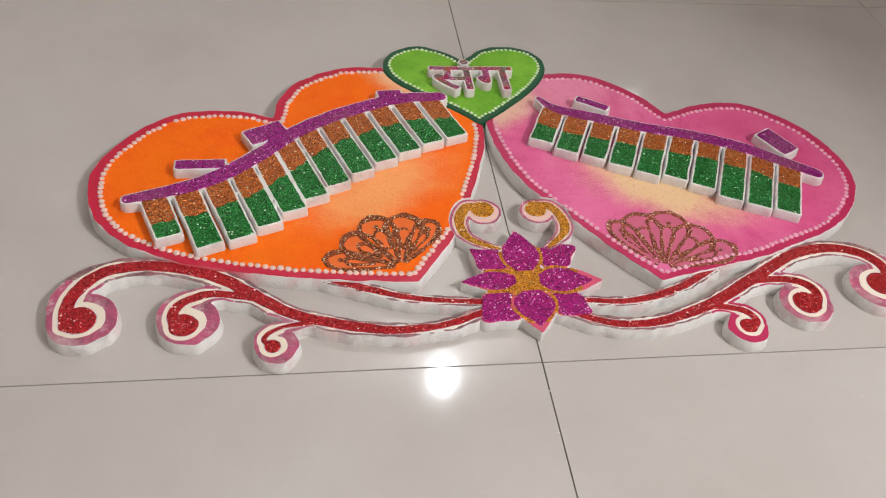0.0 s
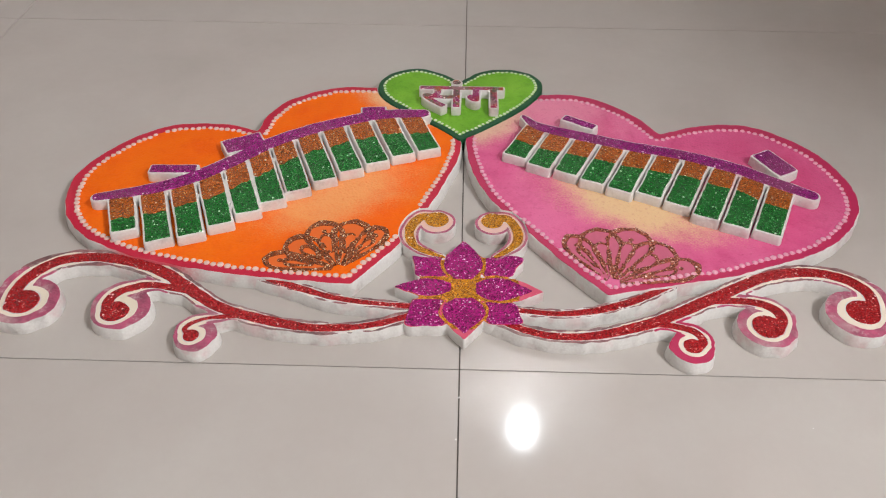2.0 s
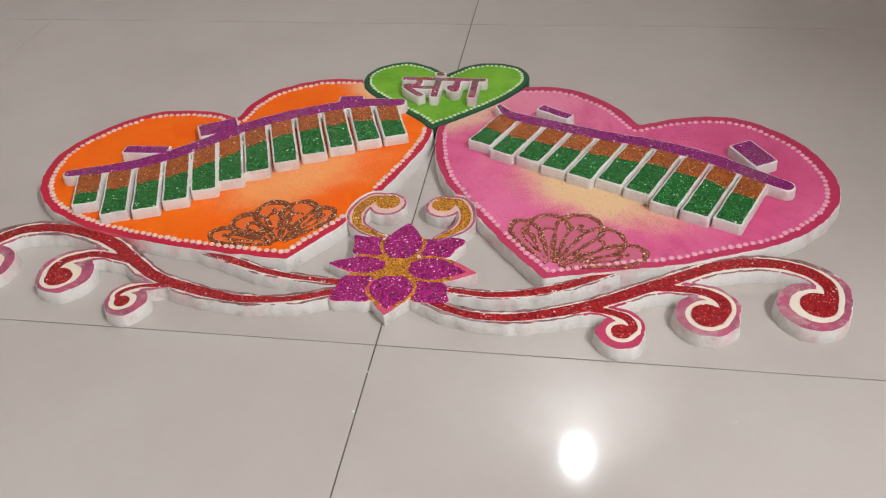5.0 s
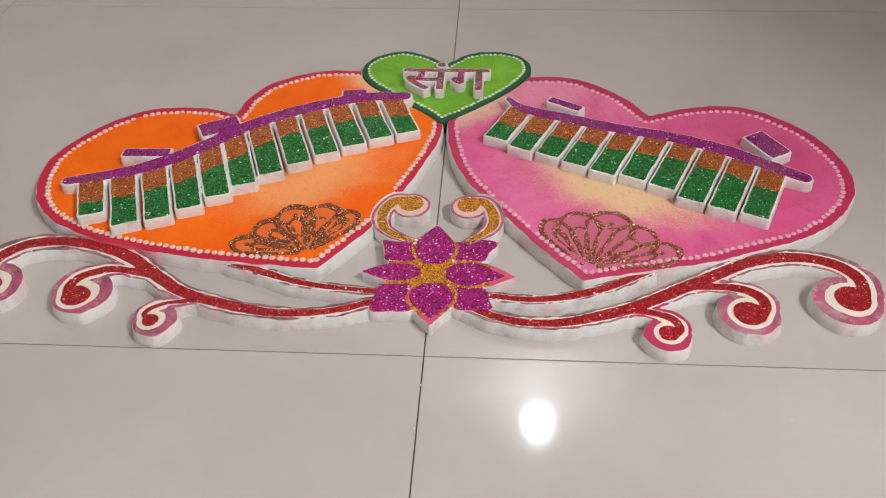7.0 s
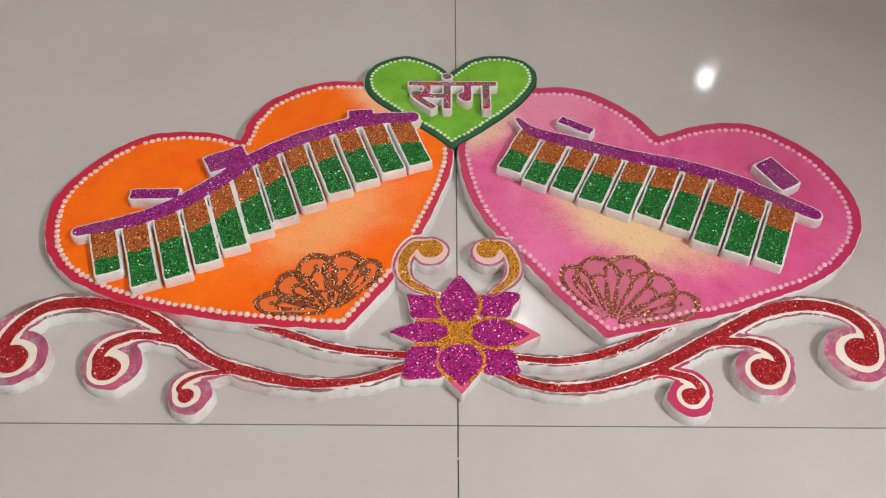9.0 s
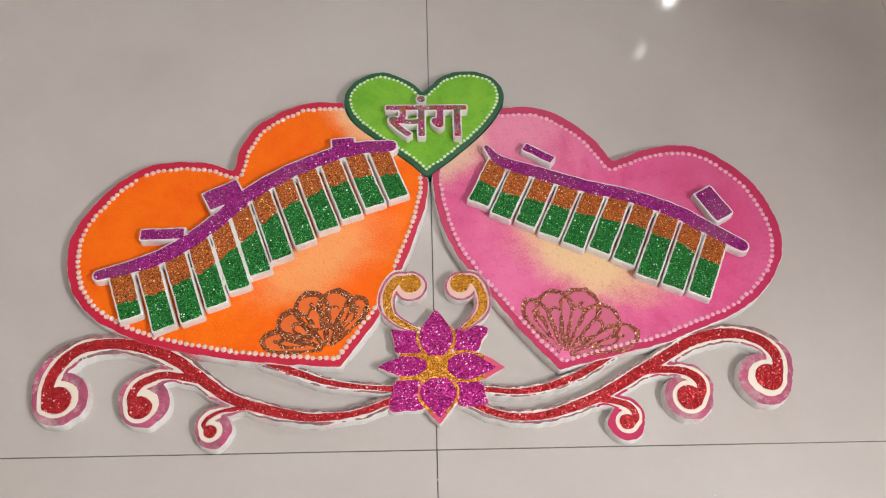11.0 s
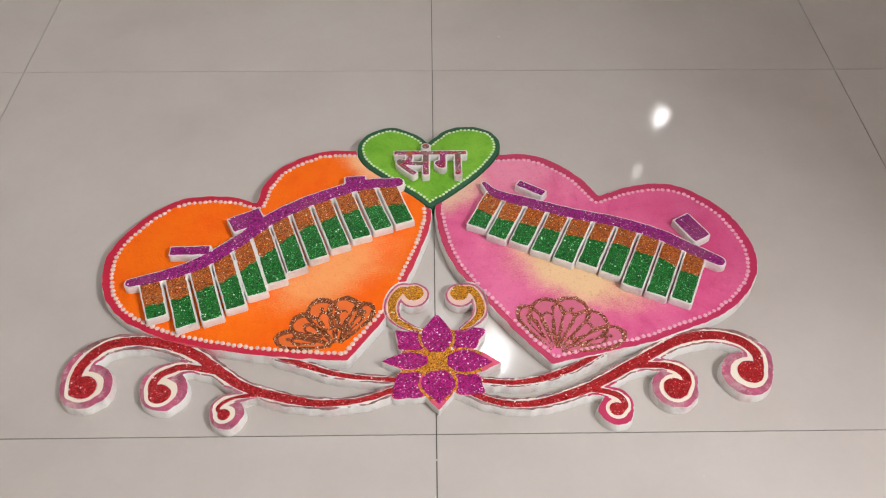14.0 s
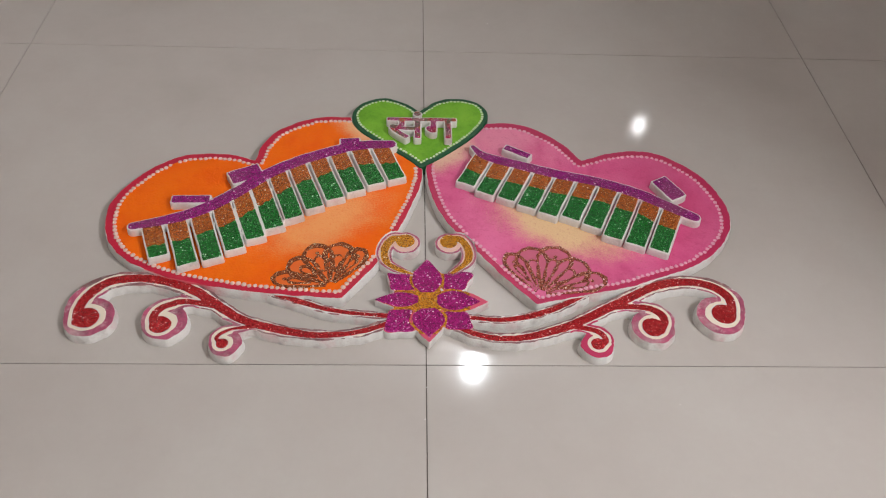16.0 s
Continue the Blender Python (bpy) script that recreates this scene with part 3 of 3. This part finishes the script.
# ---- raised bars on the two large hearts ----
def bar_row(base, head, ends, way, lengths, width, marks, copper_reach, seed, label):
    """A row of plain even foam bars under one head bar, with short bars above it; the tops glittered in three bands."""
    head = glide(head)
    run = np.r_[0, np.cumsum(np.hypot(*np.diff(head[:, :2], axis=0).T))]
    count = len(lengths)
    spots = np.linspace(ends[0], ends[1], count) * run[-1]
    tops = np.c_[np.interp(spots, run, head[:, 0]), np.interp(spots, run, head[:, 1])]
    way = np.array(way) / math.hypot(*way)
    long = np.array(lengths, float)
    feet = tops + way * long[:, None]
    pts = np.vstack([head[:, :2], tops, feet])
    lo, hi = pts.min(0) - 42, pts.max(0) + 42
    sh = Sheet(lo[0], hi[0], lo[1], hi[1], 1.5)
    top = sh.stroke(head, 1.5)
    up = np.min([sh.bar(*k) for k in marks], 0)
    hang = np.min([sh.bar(a, b, width) for a, b in zip(tops, feet)], 0)
    body = np.minimum(np.minimum(top, up), hang) + sh.cut(0.35, seed)
    z = HEART_TOP + 0.35
    root = thing("raised_lettering", base[0], base[1], z, label, "foam lettering", "raised foam lettering")
    hgt = WORD_TOP - z
    cut_parts("foam_body", sh.trace(body), -0.3, hgt, 0.9, base, FOAM, root, "thick white foam cut into plain bars", 0.8)
    rim = body + 2.4
    edge = sh.stroke(np.c_[head[:, :2], np.zeros(len(head))]) + sh.cut(1.6, seed + 4)
    violet = np.minimum(top, up)
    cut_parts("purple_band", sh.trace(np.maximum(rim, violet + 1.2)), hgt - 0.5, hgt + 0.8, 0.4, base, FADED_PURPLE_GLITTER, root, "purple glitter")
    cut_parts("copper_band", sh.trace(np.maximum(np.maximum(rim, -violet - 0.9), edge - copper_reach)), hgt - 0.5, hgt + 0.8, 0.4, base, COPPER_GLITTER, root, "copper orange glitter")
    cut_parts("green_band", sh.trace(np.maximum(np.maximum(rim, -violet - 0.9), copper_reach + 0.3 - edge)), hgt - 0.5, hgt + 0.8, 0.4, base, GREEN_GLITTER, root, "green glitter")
    return root


bar_row((-245, 300),
        [(-458, 241, 8), (-396, 261, 11), (-352, 285, 12), (-309, 323, 12), (-265, 369, 12), (-218, 403, 12), (-170, 428, 12), (-120, 448, 12), (-60, 454, 10)],
        (0.06, 0.955), (0.35, -0.94), (78, 108, 114, 116, 118, 122, 124, 122, 118, 114, 108, 98), 33,
        [((-412, 304), (-348, 306), 20), ((-326, 356), (-276, 382), 36), ((-150, 455), (-112, 459), 26)],
        52, 21, "raised foam bars with purple, copper and green glitter on orange heart")
bar_row((270, 320),
        [(84, 450, 4), (106, 424, 9), (165, 401, 11), (230, 378, 11), (295, 360, 11), (357, 332, 12), (394, 307, 11), (440, 276, 10)],
        (0.075, 0.91), (-0.42, -0.91), (84, 92, 94, 100, 106, 106, 112, 122, 118, 108), 34,
        [((140, 452), (184, 424), 17), ((398, 372), (426, 322), 34)],
        48, 31, "raised foam bars with purple, copper and green glitter on pink heart")


# ---- the raised word on the small heart ----
def raised_word(text, x0, x1, y_head, y_foot, z, tall, label):
    curve = bpy.data.curves.new("word", "FONT")
    curve.body, curve.size, curve.resolution_u = text, 1.0, 6
    temp = new("word_curve", curve)
    bpy.context.view_layer.update()
    me = temp.to_mesh()
    co = np.array([v.co[:2] for v in me.vertices])
    uses = {}
    for poly in me.polygons:
        for e in poly.edge_keys:
            uses[e] = uses.get(e, 0) + 1
    link = {}
    for (a, b), n in uses.items():
        if n == 1:
            link.setdefault(a, []).append(b)
            link.setdefault(b, []).append(a)
    rings, done = [], set()
    for start in link:
        ring, here = [], start
        while here is not None and here not in done:
            done.add(here)
            ring.append(here)
            here = next((n for n in link[here] if n not in done), None)
        if len(ring) > 3:
            rings.append(co[ring])
    temp.to_mesh_clear()
    bpy.data.objects.remove(temp)
    bpy.data.curves.remove(curve)
    every = np.vstack(rings)
    lo, hi = every.min(0), every.max(0)
    head = 0.62
    sx, sy = (x1 - x0) / (hi[0] - lo[0]), (y_head - y_foot) / (head - lo[1])
    rings = [np.c_[x0 + (r[:, 0] - lo[0]) * sx, y_foot + (r[:, 1] - lo[1]) * sy] for r in rings]
    every = np.vstack(rings)
    sh = Sheet(x0 - 12, x1 + 12, every[:, 1].min() - 12, every[:, 1].max() + 12, 1.0)
    d = sh.inside(*rings)
    base = np.array(((x0 + x1) / 2, (y_head + y_foot) / 2))
    root = thing("raised_word", base[0], base[1], z, label, "foam lettering", "raised foam lettering")
    cut_parts("foam_body", sh.trace(d - 3.2 + sh.cut(0.2, 41)), 0, tall, 0.7, base, FOAM, root, "thick white foam cut to the letters")
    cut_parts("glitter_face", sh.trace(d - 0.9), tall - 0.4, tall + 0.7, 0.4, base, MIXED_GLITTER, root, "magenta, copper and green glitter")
    return root


raised_word("\u0938\u0902\u0917", -66, 56, 527, 470, HEART_TOP + 1.85, 13.5, "raised white foam word with mixed glitter on the green heart")


# ---- scrolled branches ----
def scroll_branch(name, stems, volutes, ring_paints, label, seed):
    """stems: lines of (x, y, half width of the foam, half width and sideways shift of the glitter); volutes: disc, cream disc and red core as (x, y, r)."""
    lines = [glide(s) for s in stems]
    pts = np.vstack([l[:, :2] for l in lines] + [np.array(v[0][:2])[None] for v in volutes])
    lo, hi = pts.min(0) - 44, pts.max(0) + 44
    sh = Sheet(lo[0], hi[0], lo[1], hi[1], 1.5)
    body = np.full(sh.X.shape, 1e3)
    red, discs, cream = body.copy(), body.copy(), body.copy()
    for l in lines:
        body = np.minimum(body, sh.stroke(l[:, :3]))
        way = np.gradient(l[:, :2], axis=0)
        way /= np.hypot(*way.T)[:, None]
        thin = np.c_[l[:, :2] + np.c_[-way[:, 1], way[:, 0]] * l[:, 4:5], l[:, 3]]
        red = np.minimum(red, sh.stroke(thin))
    for d, c, r in volutes:
        body = np.minimum(body, sh.disc(*d))
        discs = np.minimum(discs, sh.disc(*d))
        if c:
            cream = np.minimum(cream, sh.disc(*c) + sh.cut(0.7, seed + 7))
        red = np.minimum(red, sh.disc(*r))
    rough = sh.cut(0.75, seed)
    body = body + rough
    base = pts.mean(0)
    root = thing(name, base[0], base[1], 0, label, "scroll ornament", "scrolled branches")
    h = LEAF_TOP
    cut_parts("foam_body", sh.trace(body), 0, h, 0.6, base, FOAM, root, "white foam with hand-cut sides", 2.2)
    near = np.clip(1 - (discs - 8) / 55, 0, 1)
    red = red + 0.9 * near
    line = np.maximum(np.minimum(red - (0.2 + 4.4 * near) + sh.cut(1.5, seed + 3) * (1 - near), cream + 3.6), body + 1.7 + 2.2 * near + sh.cut(0.5, seed + 6))
    edge = np.maximum(np.maximum(body + 0.35, 0.3 - line), 0.3 - red)
    away = discs - 22 + sh.cut(3.0, seed + 2)
    cut_parts("edge_line", sh.trace(np.maximum(edge, -away)), h - 0.4, h + 0.2, 0.15, base, GREY_PAINT, root, "brushed greyish mauve edge")
    each = np.array([sh.disc(*v[0]) for v in volutes])
    for n, (colour, words) in enumerate(ring_paints):
        own = each[n] - np.min(np.delete(each, n, 0), 0)
        cut_parts("volute_ring", sh.trace(np.maximum(np.maximum(edge, away + 0.3), own + 0.5)), h - 0.4, h + 0.25, 0.15, base, colour, root, words)
    cut_parts("cream_line", sh.trace(np.maximum(line, 0.4 - red)), h - 0.4, h + 0.3, 0.15, base, CREAM_PAINT, root, "cream paint")
    cut_parts("glitter_line", sh.trace(np.maximum(red + 0.5, body + 1.4) + sh.cut(0.5, seed + 5)), h - 0.4, h + 0.9, 0.4, base, RED_GLITTER, root, "red glitter")
    return root


scroll_branch("scroll_branch",
              [[(-500, 62, 14, 8, 0), (-506, 85, 17, 8.5, -3.5), (-501, 108, 19, 9, -3), (-488, 127, 18, 9, -1.5), (-466, 141, 16, 8.5, 0), (-429, 147, 14, 8, 0), (-389, 141, 14.5, 8, 0),
                (-346, 124, 15, 8.5, 0), (-308, 97, 13, 8.5, 0), (-273, 72, 12, 8, 0), (-235, 57, 11.5, 7.5, 0), (-183, 44, 10.5, 6.5, 0), (-140, 41, 9.5, 5.5, 0), (-97, 47, 9, 5, 0), (-50, 65, 9, 5, 0)],
               [(-388, 54, 12, 8, 0), (-397, 70, 13, 6.5, -3.5), (-391, 87, 14, 6.5, -2.5), (-374, 97, 13, 6.5, -1), (-349, 102, 11, 6, 0), (-312, 94, 9, 6, 0)],
               [(-291, 25, 8, 4, 0), (-299, 34, 8.5, 4, -2), (-293, 44, 9.5, 4, -1.5), (-277, 51, 8.5, 4, 0), (-248, 56, 7, 4.5, 0)],
               [(-50, 77, 7, 4, 0), (-97, 81, 7, 4, 0), (-142, 88, 7.5, 4.5, 0), (-179, 101, 8, 5, 0), (-212, 114, 8, 5, 0), (-255, 133, 8, 5, 0)]],
              [((-484, 72, 36), (-485, 71, 27.5), (-488, 70, 20)), ((-376, 64, 32.5), (-378, 61, 24), (-381, 58, 16.5)), ((-283, 26, 23), (-285, 26, 16), (-288, 25, 10))],
              [(MAUVE_PAINT, "dusky pink paint")] * 3, "curling white foam branch with red glitter and three pink volutes", 51)
scroll_branch("scroll_branch",
              [[(452, 78, 14, 9, 0), (463, 97, 17, 9, 3.5), (462, 119, 17, 9, 3), (446, 137, 16, 8.5, 1.5), (419, 147, 14.5, 8, 0), (387, 148, 14, 8, 0), (346, 137, 13.5, 8, 0), (308, 116, 13, 8.5, 0),
                (270, 94, 12.5, 8.5, 0), (230, 71, 12, 8, 0), (198, 56, 11.5, 7.5, 0), (152, 41, 10.5, 6.5, 0), (108, 37, 9.5, 5.5, 0), (71, 45, 9, 5, 0), (36, 63, 9, 5, 0)],
               [(342, 54, 12, 9, 0), (354, 68, 12.5, 7, 3), (353, 82, 13.5, 7, 2.5), (340, 93, 12.5, 6.5, 1), (317, 98, 10.5, 6, 0), (280, 97, 9, 6, 0)],
               [(250, 25, 9, 7, 0), (261, 34, 10, 6, 2.5), (257, 46, 10.5, 6, 2), (242, 54, 9.5, 5.5, 0), (206, 61, 8, 5.5, 0)],
               [(48, 77, 7, 4, 0), (103, 71, 7.5, 4.5, 0), (140, 75, 7.5, 5, 0), (171, 85, 8, 5, 0), (199, 97, 8, 5, 0), (240, 122, 8, 5, 0)]],
              [((439, 83, 36), (442, 84, 28.5), (445, 86, 20)), ((333, 61, 32), (333, 60, 25.5), (333, 59, 18)), ((246, 27, 24), (247, 27, 13.5), (247, 28, 11.5))],
              [(MAUVE_PAINT, "dusky pink paint"), (MAUVE_PAINT, "dusky pink paint"), (ROSE_PAINT, "crimson paint")], "curling white foam branch with red glitter and three cream volutes", 61)


def gold_curl(curl, label, seed):
    disc, core, arm = curl
    sh = Sheet(disc[0] - 60, disc[0] + 60, disc[1] - 85, disc[1] + 40, 1.2)
    body = curl_shape(sh, curl) + sh.cut(0.4, seed)
    thin = glide(arm)
    thin[:, 2] *= 0.5
    gold = np.minimum(sh.disc(*core), sh.stroke(thin))
    base = np.array(disc[:2])
    root = thing("gold_curl", base[0], base[1], 0, label, "scroll ornament", "gold curls")
    h = LEAF_TOP + 1.5
    cut_parts("foam_body", sh.trace(body), 0, h, 0.8, base, FOAM, root)
    cut_parts("edge_line", sh.trace(np.maximum(np.maximum(body + 0.4, -(body + 3.6)), 0.8 - gold)), h - 0.4, h + 0.2, 0.15, base, MAUVE_PAINT, root, "dusky pink edge paint")
    cut_parts("pale_line", sh.trace(np.maximum(body + 3.9, 0.5 - gold)), h - 0.4, h + 0.25, 0.15, base, BLUSH_PAINT, root, "pale pink paint")
    cut_parts("glitter_line", sh.trace(np.maximum(gold, body + 3.4) + sh.cut(0.4, seed + 1)), h - 0.4, h + 0.9, 0.4, base, GOLD_GLITTER, root, "gold glitter")
    return root


gold_curl(CURLS[0], "white foam comma curl with gold glitter beside the orange heart", 71)
gold_curl(CURLS[1], "white foam comma curl with gold glitter beside the pink heart", 73)


# ---- flower ----
def petal_line(foot, tip, half):
    f, t = np.array(foot, float), np.array(tip, float)
    u = t - f
    n = np.array((-u[1], u[0])) / np.linalg.norm(u) * half
    one = glide([f + n * 0.45, f + u * 0.22 + n * 0.95, f + u * 0.5 + n, f + u * 0.78 + n * 0.5, t])
    two = glide([t, f + u * 0.78 - n * 0.5, f + u * 0.5 - n, f + u * 0.22 - n * 0.95, f - n * 0.45])
    return np.vstack([one, two[1:]])


def flower():
    sh = Sheet(-95, 110, 15, 205, 1.2)
    petals = [petal_line((2, 124), (2, 190), 21), petal_line((3, 91), (4, 38), 22), petal_line((-13, 109), (-75, 108), 13), petal_line((17, 108), (80, 106), 17)]
    petals += [glide([(-57, 160), (-40, 158), (-22, 161), (-20, 145), (-19, 130), (-36, 128), (-51, 130), (-53, 145), (-57, 160)]),
               glide([(27, 158), (50, 164), (71, 160), (62, 146), (57, 132), (43, 129), (28, 130), (28, 144), (27, 158)]),
               glide([(-53, 86), (-36, 87), (-20, 85), (-19, 68), (-20, 51), (-40, 49), (-58, 50), (-56, 68), (-53, 86)]),
               glide([(29, 84), (45, 86), (60, 82), (63, 68), (66, 56), (48, 54), (31, 56), (30, 70), (29, 84)])]
    shapes = [sh.inside(p) - 0.8 for p in petals]
    mains = np.min(shapes[:4], 0)
    shapes[4:] = [np.maximum(q - 0.8, 4.0 - mains) for q in shapes[4:]]
    core = np.minimum(sh.bar((-48, 107), (52, 107), 40), sh.bar((3, 140), (3, 66), 40))
    body = core.copy()
    body = np.minimum(body, -3.2 * np.log(sum(np.exp(-np.clip(s, -60, 60) / 3.2) for s in shapes)) - 1.0)
    body = np.minimum(body, sh.inside(petal_line((3, 91), (4, 29), 22)) - 1.0)
    body = np.minimum(body, sh.inside(petal_line((30, 108), (94, 105), 19)))
    body += sh.cut(0.4, 81)
    base = np.array((3, 107))
    root = thing("flower_plaque", base[0], base[1], 0, "purple glitter foam flower with a gold centre on the floor", "flower ornament")
    h = LEAF_TOP + 0.6
    cut_parts("foam_body", sh.trace(body), 0, h, 0.8, base, FOAM, root)
    cut_parts("pink_edge", sh.trace(body + 0.5), h - 0.4, h + 0.2, 0.15, base, PINK_RIM_PAINT, root, "pink paint")
    cut_parts("gold_centre", sh.trace(np.maximum(body + 0.9, sh.disc(3, 107, 64))), h - 0.4, h + 0.6, 0.3, base, GOLD_GLITTER, root, "gold and copper glitter")
    for s in shapes:
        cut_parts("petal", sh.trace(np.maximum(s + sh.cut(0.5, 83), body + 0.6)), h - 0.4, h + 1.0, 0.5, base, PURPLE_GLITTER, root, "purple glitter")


flower()


# ---- lit bulb on the wall ----
def wall_bulb(x, y, z):
    root = new("wall_bulb")
    root.location = (x, y, z)
    tagged(root, "lit white bulb in a plastic holder on the wall", "lamp")
    bm = bmesh.new()
    bmesh.ops.create_uvsphere(bm, u_segments=24, v_segments=12, radius=0.025)
    for v in bm.verts:
        if v.co.z > 0:
            v.co.z *= 1.3
    for f in bm.faces:
        f.smooth = True
    part("bulb", bm, BULB, root, "glowing white glass")
    bm = bmesh.new()
    bmesh.ops.create_cone(bm, cap_ends=True, segments=24, radius1=0.03, radius2=0.024, depth=0.06, matrix=Matrix.Translation((0, 0, 0.085)))
    part("holder", bm, PLASTIC, root)
    part("arm", box_bm(-0.012, 0.012, 0, 1.62 - y, 0.095, 0.118, 0.003), PLASTIC, root)
    part("wall_plate", box_bm(-0.045, 0.045, 1.62 - y - 0.012, 1.62 - y, 0.06, 0.15, 0.004), PLASTIC, root)


wall_bulb(0.256, 1.442, 1.974)


def unseen_tube_fitting(y, z):
    """An unseen batten with a glowing tube, added on the east wall behind the key lamp."""
    root = new("added_tube_fitting")
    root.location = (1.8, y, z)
    tagged(root, "unseen white batten with a glowing tube, added behind the key lamp", "lamp")
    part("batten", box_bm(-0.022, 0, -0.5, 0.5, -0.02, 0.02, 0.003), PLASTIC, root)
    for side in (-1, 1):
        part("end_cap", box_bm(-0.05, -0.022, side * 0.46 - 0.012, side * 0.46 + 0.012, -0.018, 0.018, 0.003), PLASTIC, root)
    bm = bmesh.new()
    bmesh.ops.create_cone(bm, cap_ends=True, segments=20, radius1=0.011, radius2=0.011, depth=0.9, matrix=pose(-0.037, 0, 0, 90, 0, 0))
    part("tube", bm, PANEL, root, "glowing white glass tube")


unseen_tube_fitting(-1.1, 2.25)


def mirrored_glow(x, y, z):
    """A glowing panel standing in for an unidentified bright source mirrored in the floor."""
    root = new("mirrored_glow")
    root.location = (x, y, z)
    tagged(root, "small glowing panel standing in for a bright source mirrored in the floor", "lamp")
    part("back_plate", box_bm(-0.04, 0.04, -0.012, 0, -0.06, 0.06, 0.004), PLASTIC, root)
    part("diffuser", box_bm(-0.016, 0.019, -0.03, -0.012, -0.026, 0.028, 0.006), PANEL, root, "glowing white face")


mirrored_glow(0.746, 1.576, 0.76)


def mirrored_glint(x, y, z):
    """A small pair of glowing patches, added to give the faint second glint in the floor."""
    root = new("mirrored_glint")
    root.location = (x, y, z)
    tagged(root, "small glowing patches standing in for a faint glint mirrored in the floor", "pane")
    part("pane_frame", box_bm(-0.016, 0.016, -0.006, 0, -0.034, 0.034, 0.002), PLASTIC, root)
    part("pane", box_bm(-0.011, 0.011, -0.009, -0.006, -0.012, 0.03), GLINT_GLOW, root)
    part("pane", box_bm(-0.011, 0.011, -0.009, -0.006, -0.029, -0.016), GLINT_GLOW, root)


mirrored_glint(0.717, 1.576, 1.01)

# ---- crumbs of foam ----
def foam_crumbs(spots):
    rs = np.random.RandomState(91)
    bm = bmesh.new()
    for x, y, z, r in spots:
        lump = bmesh.ops.create_icosphere(bm, subdivisions=1, radius=r / 1000)["verts"]
        for v in lump:
            v.co = Vector((v.co.x * rs.uniform(0.7, 1.3) + x / 1000, v.co.y * rs.uniform(0.7, 1.3) + y / 1000, max(0.0, v.co.z * 0.7 + 0.5 * r / 1000) + z / 1000))
    tagged(part("foam_crumbs", bm, FOAM, None), "loose crumbs of white foam left from cutting", "foam crumbs", kind="stuff")


foam_crumbs([(0, -38, 0, 1.2), (-2, -90, 0, 1.1), (349, -65, 0, 0.8), (-306, 200, HEART_TOP + 0.35, 1.6), (-298, 205, HEART_TOP + 0.35, 1.0), (139, 913, 0, 1.2)])

# ---- floor of polished tiles ----
floor = structure("floor", box_bm(-2.55, 1.95, -2.55, 1.77, -0.06, -0.0018), GROUT, "polished beige vitrified floor tiles with thin dark joints")
TILE_SIZE, JOINT = 0.8, 0.0014
tile_bm = box_bm(-(TILE_SIZE - JOINT) / 2, (TILE_SIZE - JOINT) / 2, -(TILE_SIZE - JOINT) / 2, (TILE_SIZE - JOINT) / 2, -0.012, 0.0, 0.0003)
tile_mesh = bpy.data.meshes.new("tile")
tile_bm.to_mesh(tile_mesh)
tile_bm.free()
tile_mesh.materials.append(TILE)
for i in range(-3, 3):
    for j in range(-3, 2):
        tile = new("tile", tile_mesh)
        tile.parent = floor
        tile.location = ((i + 0.5) * TILE_SIZE, (j + 0.5) * TILE_SIZE, 0)
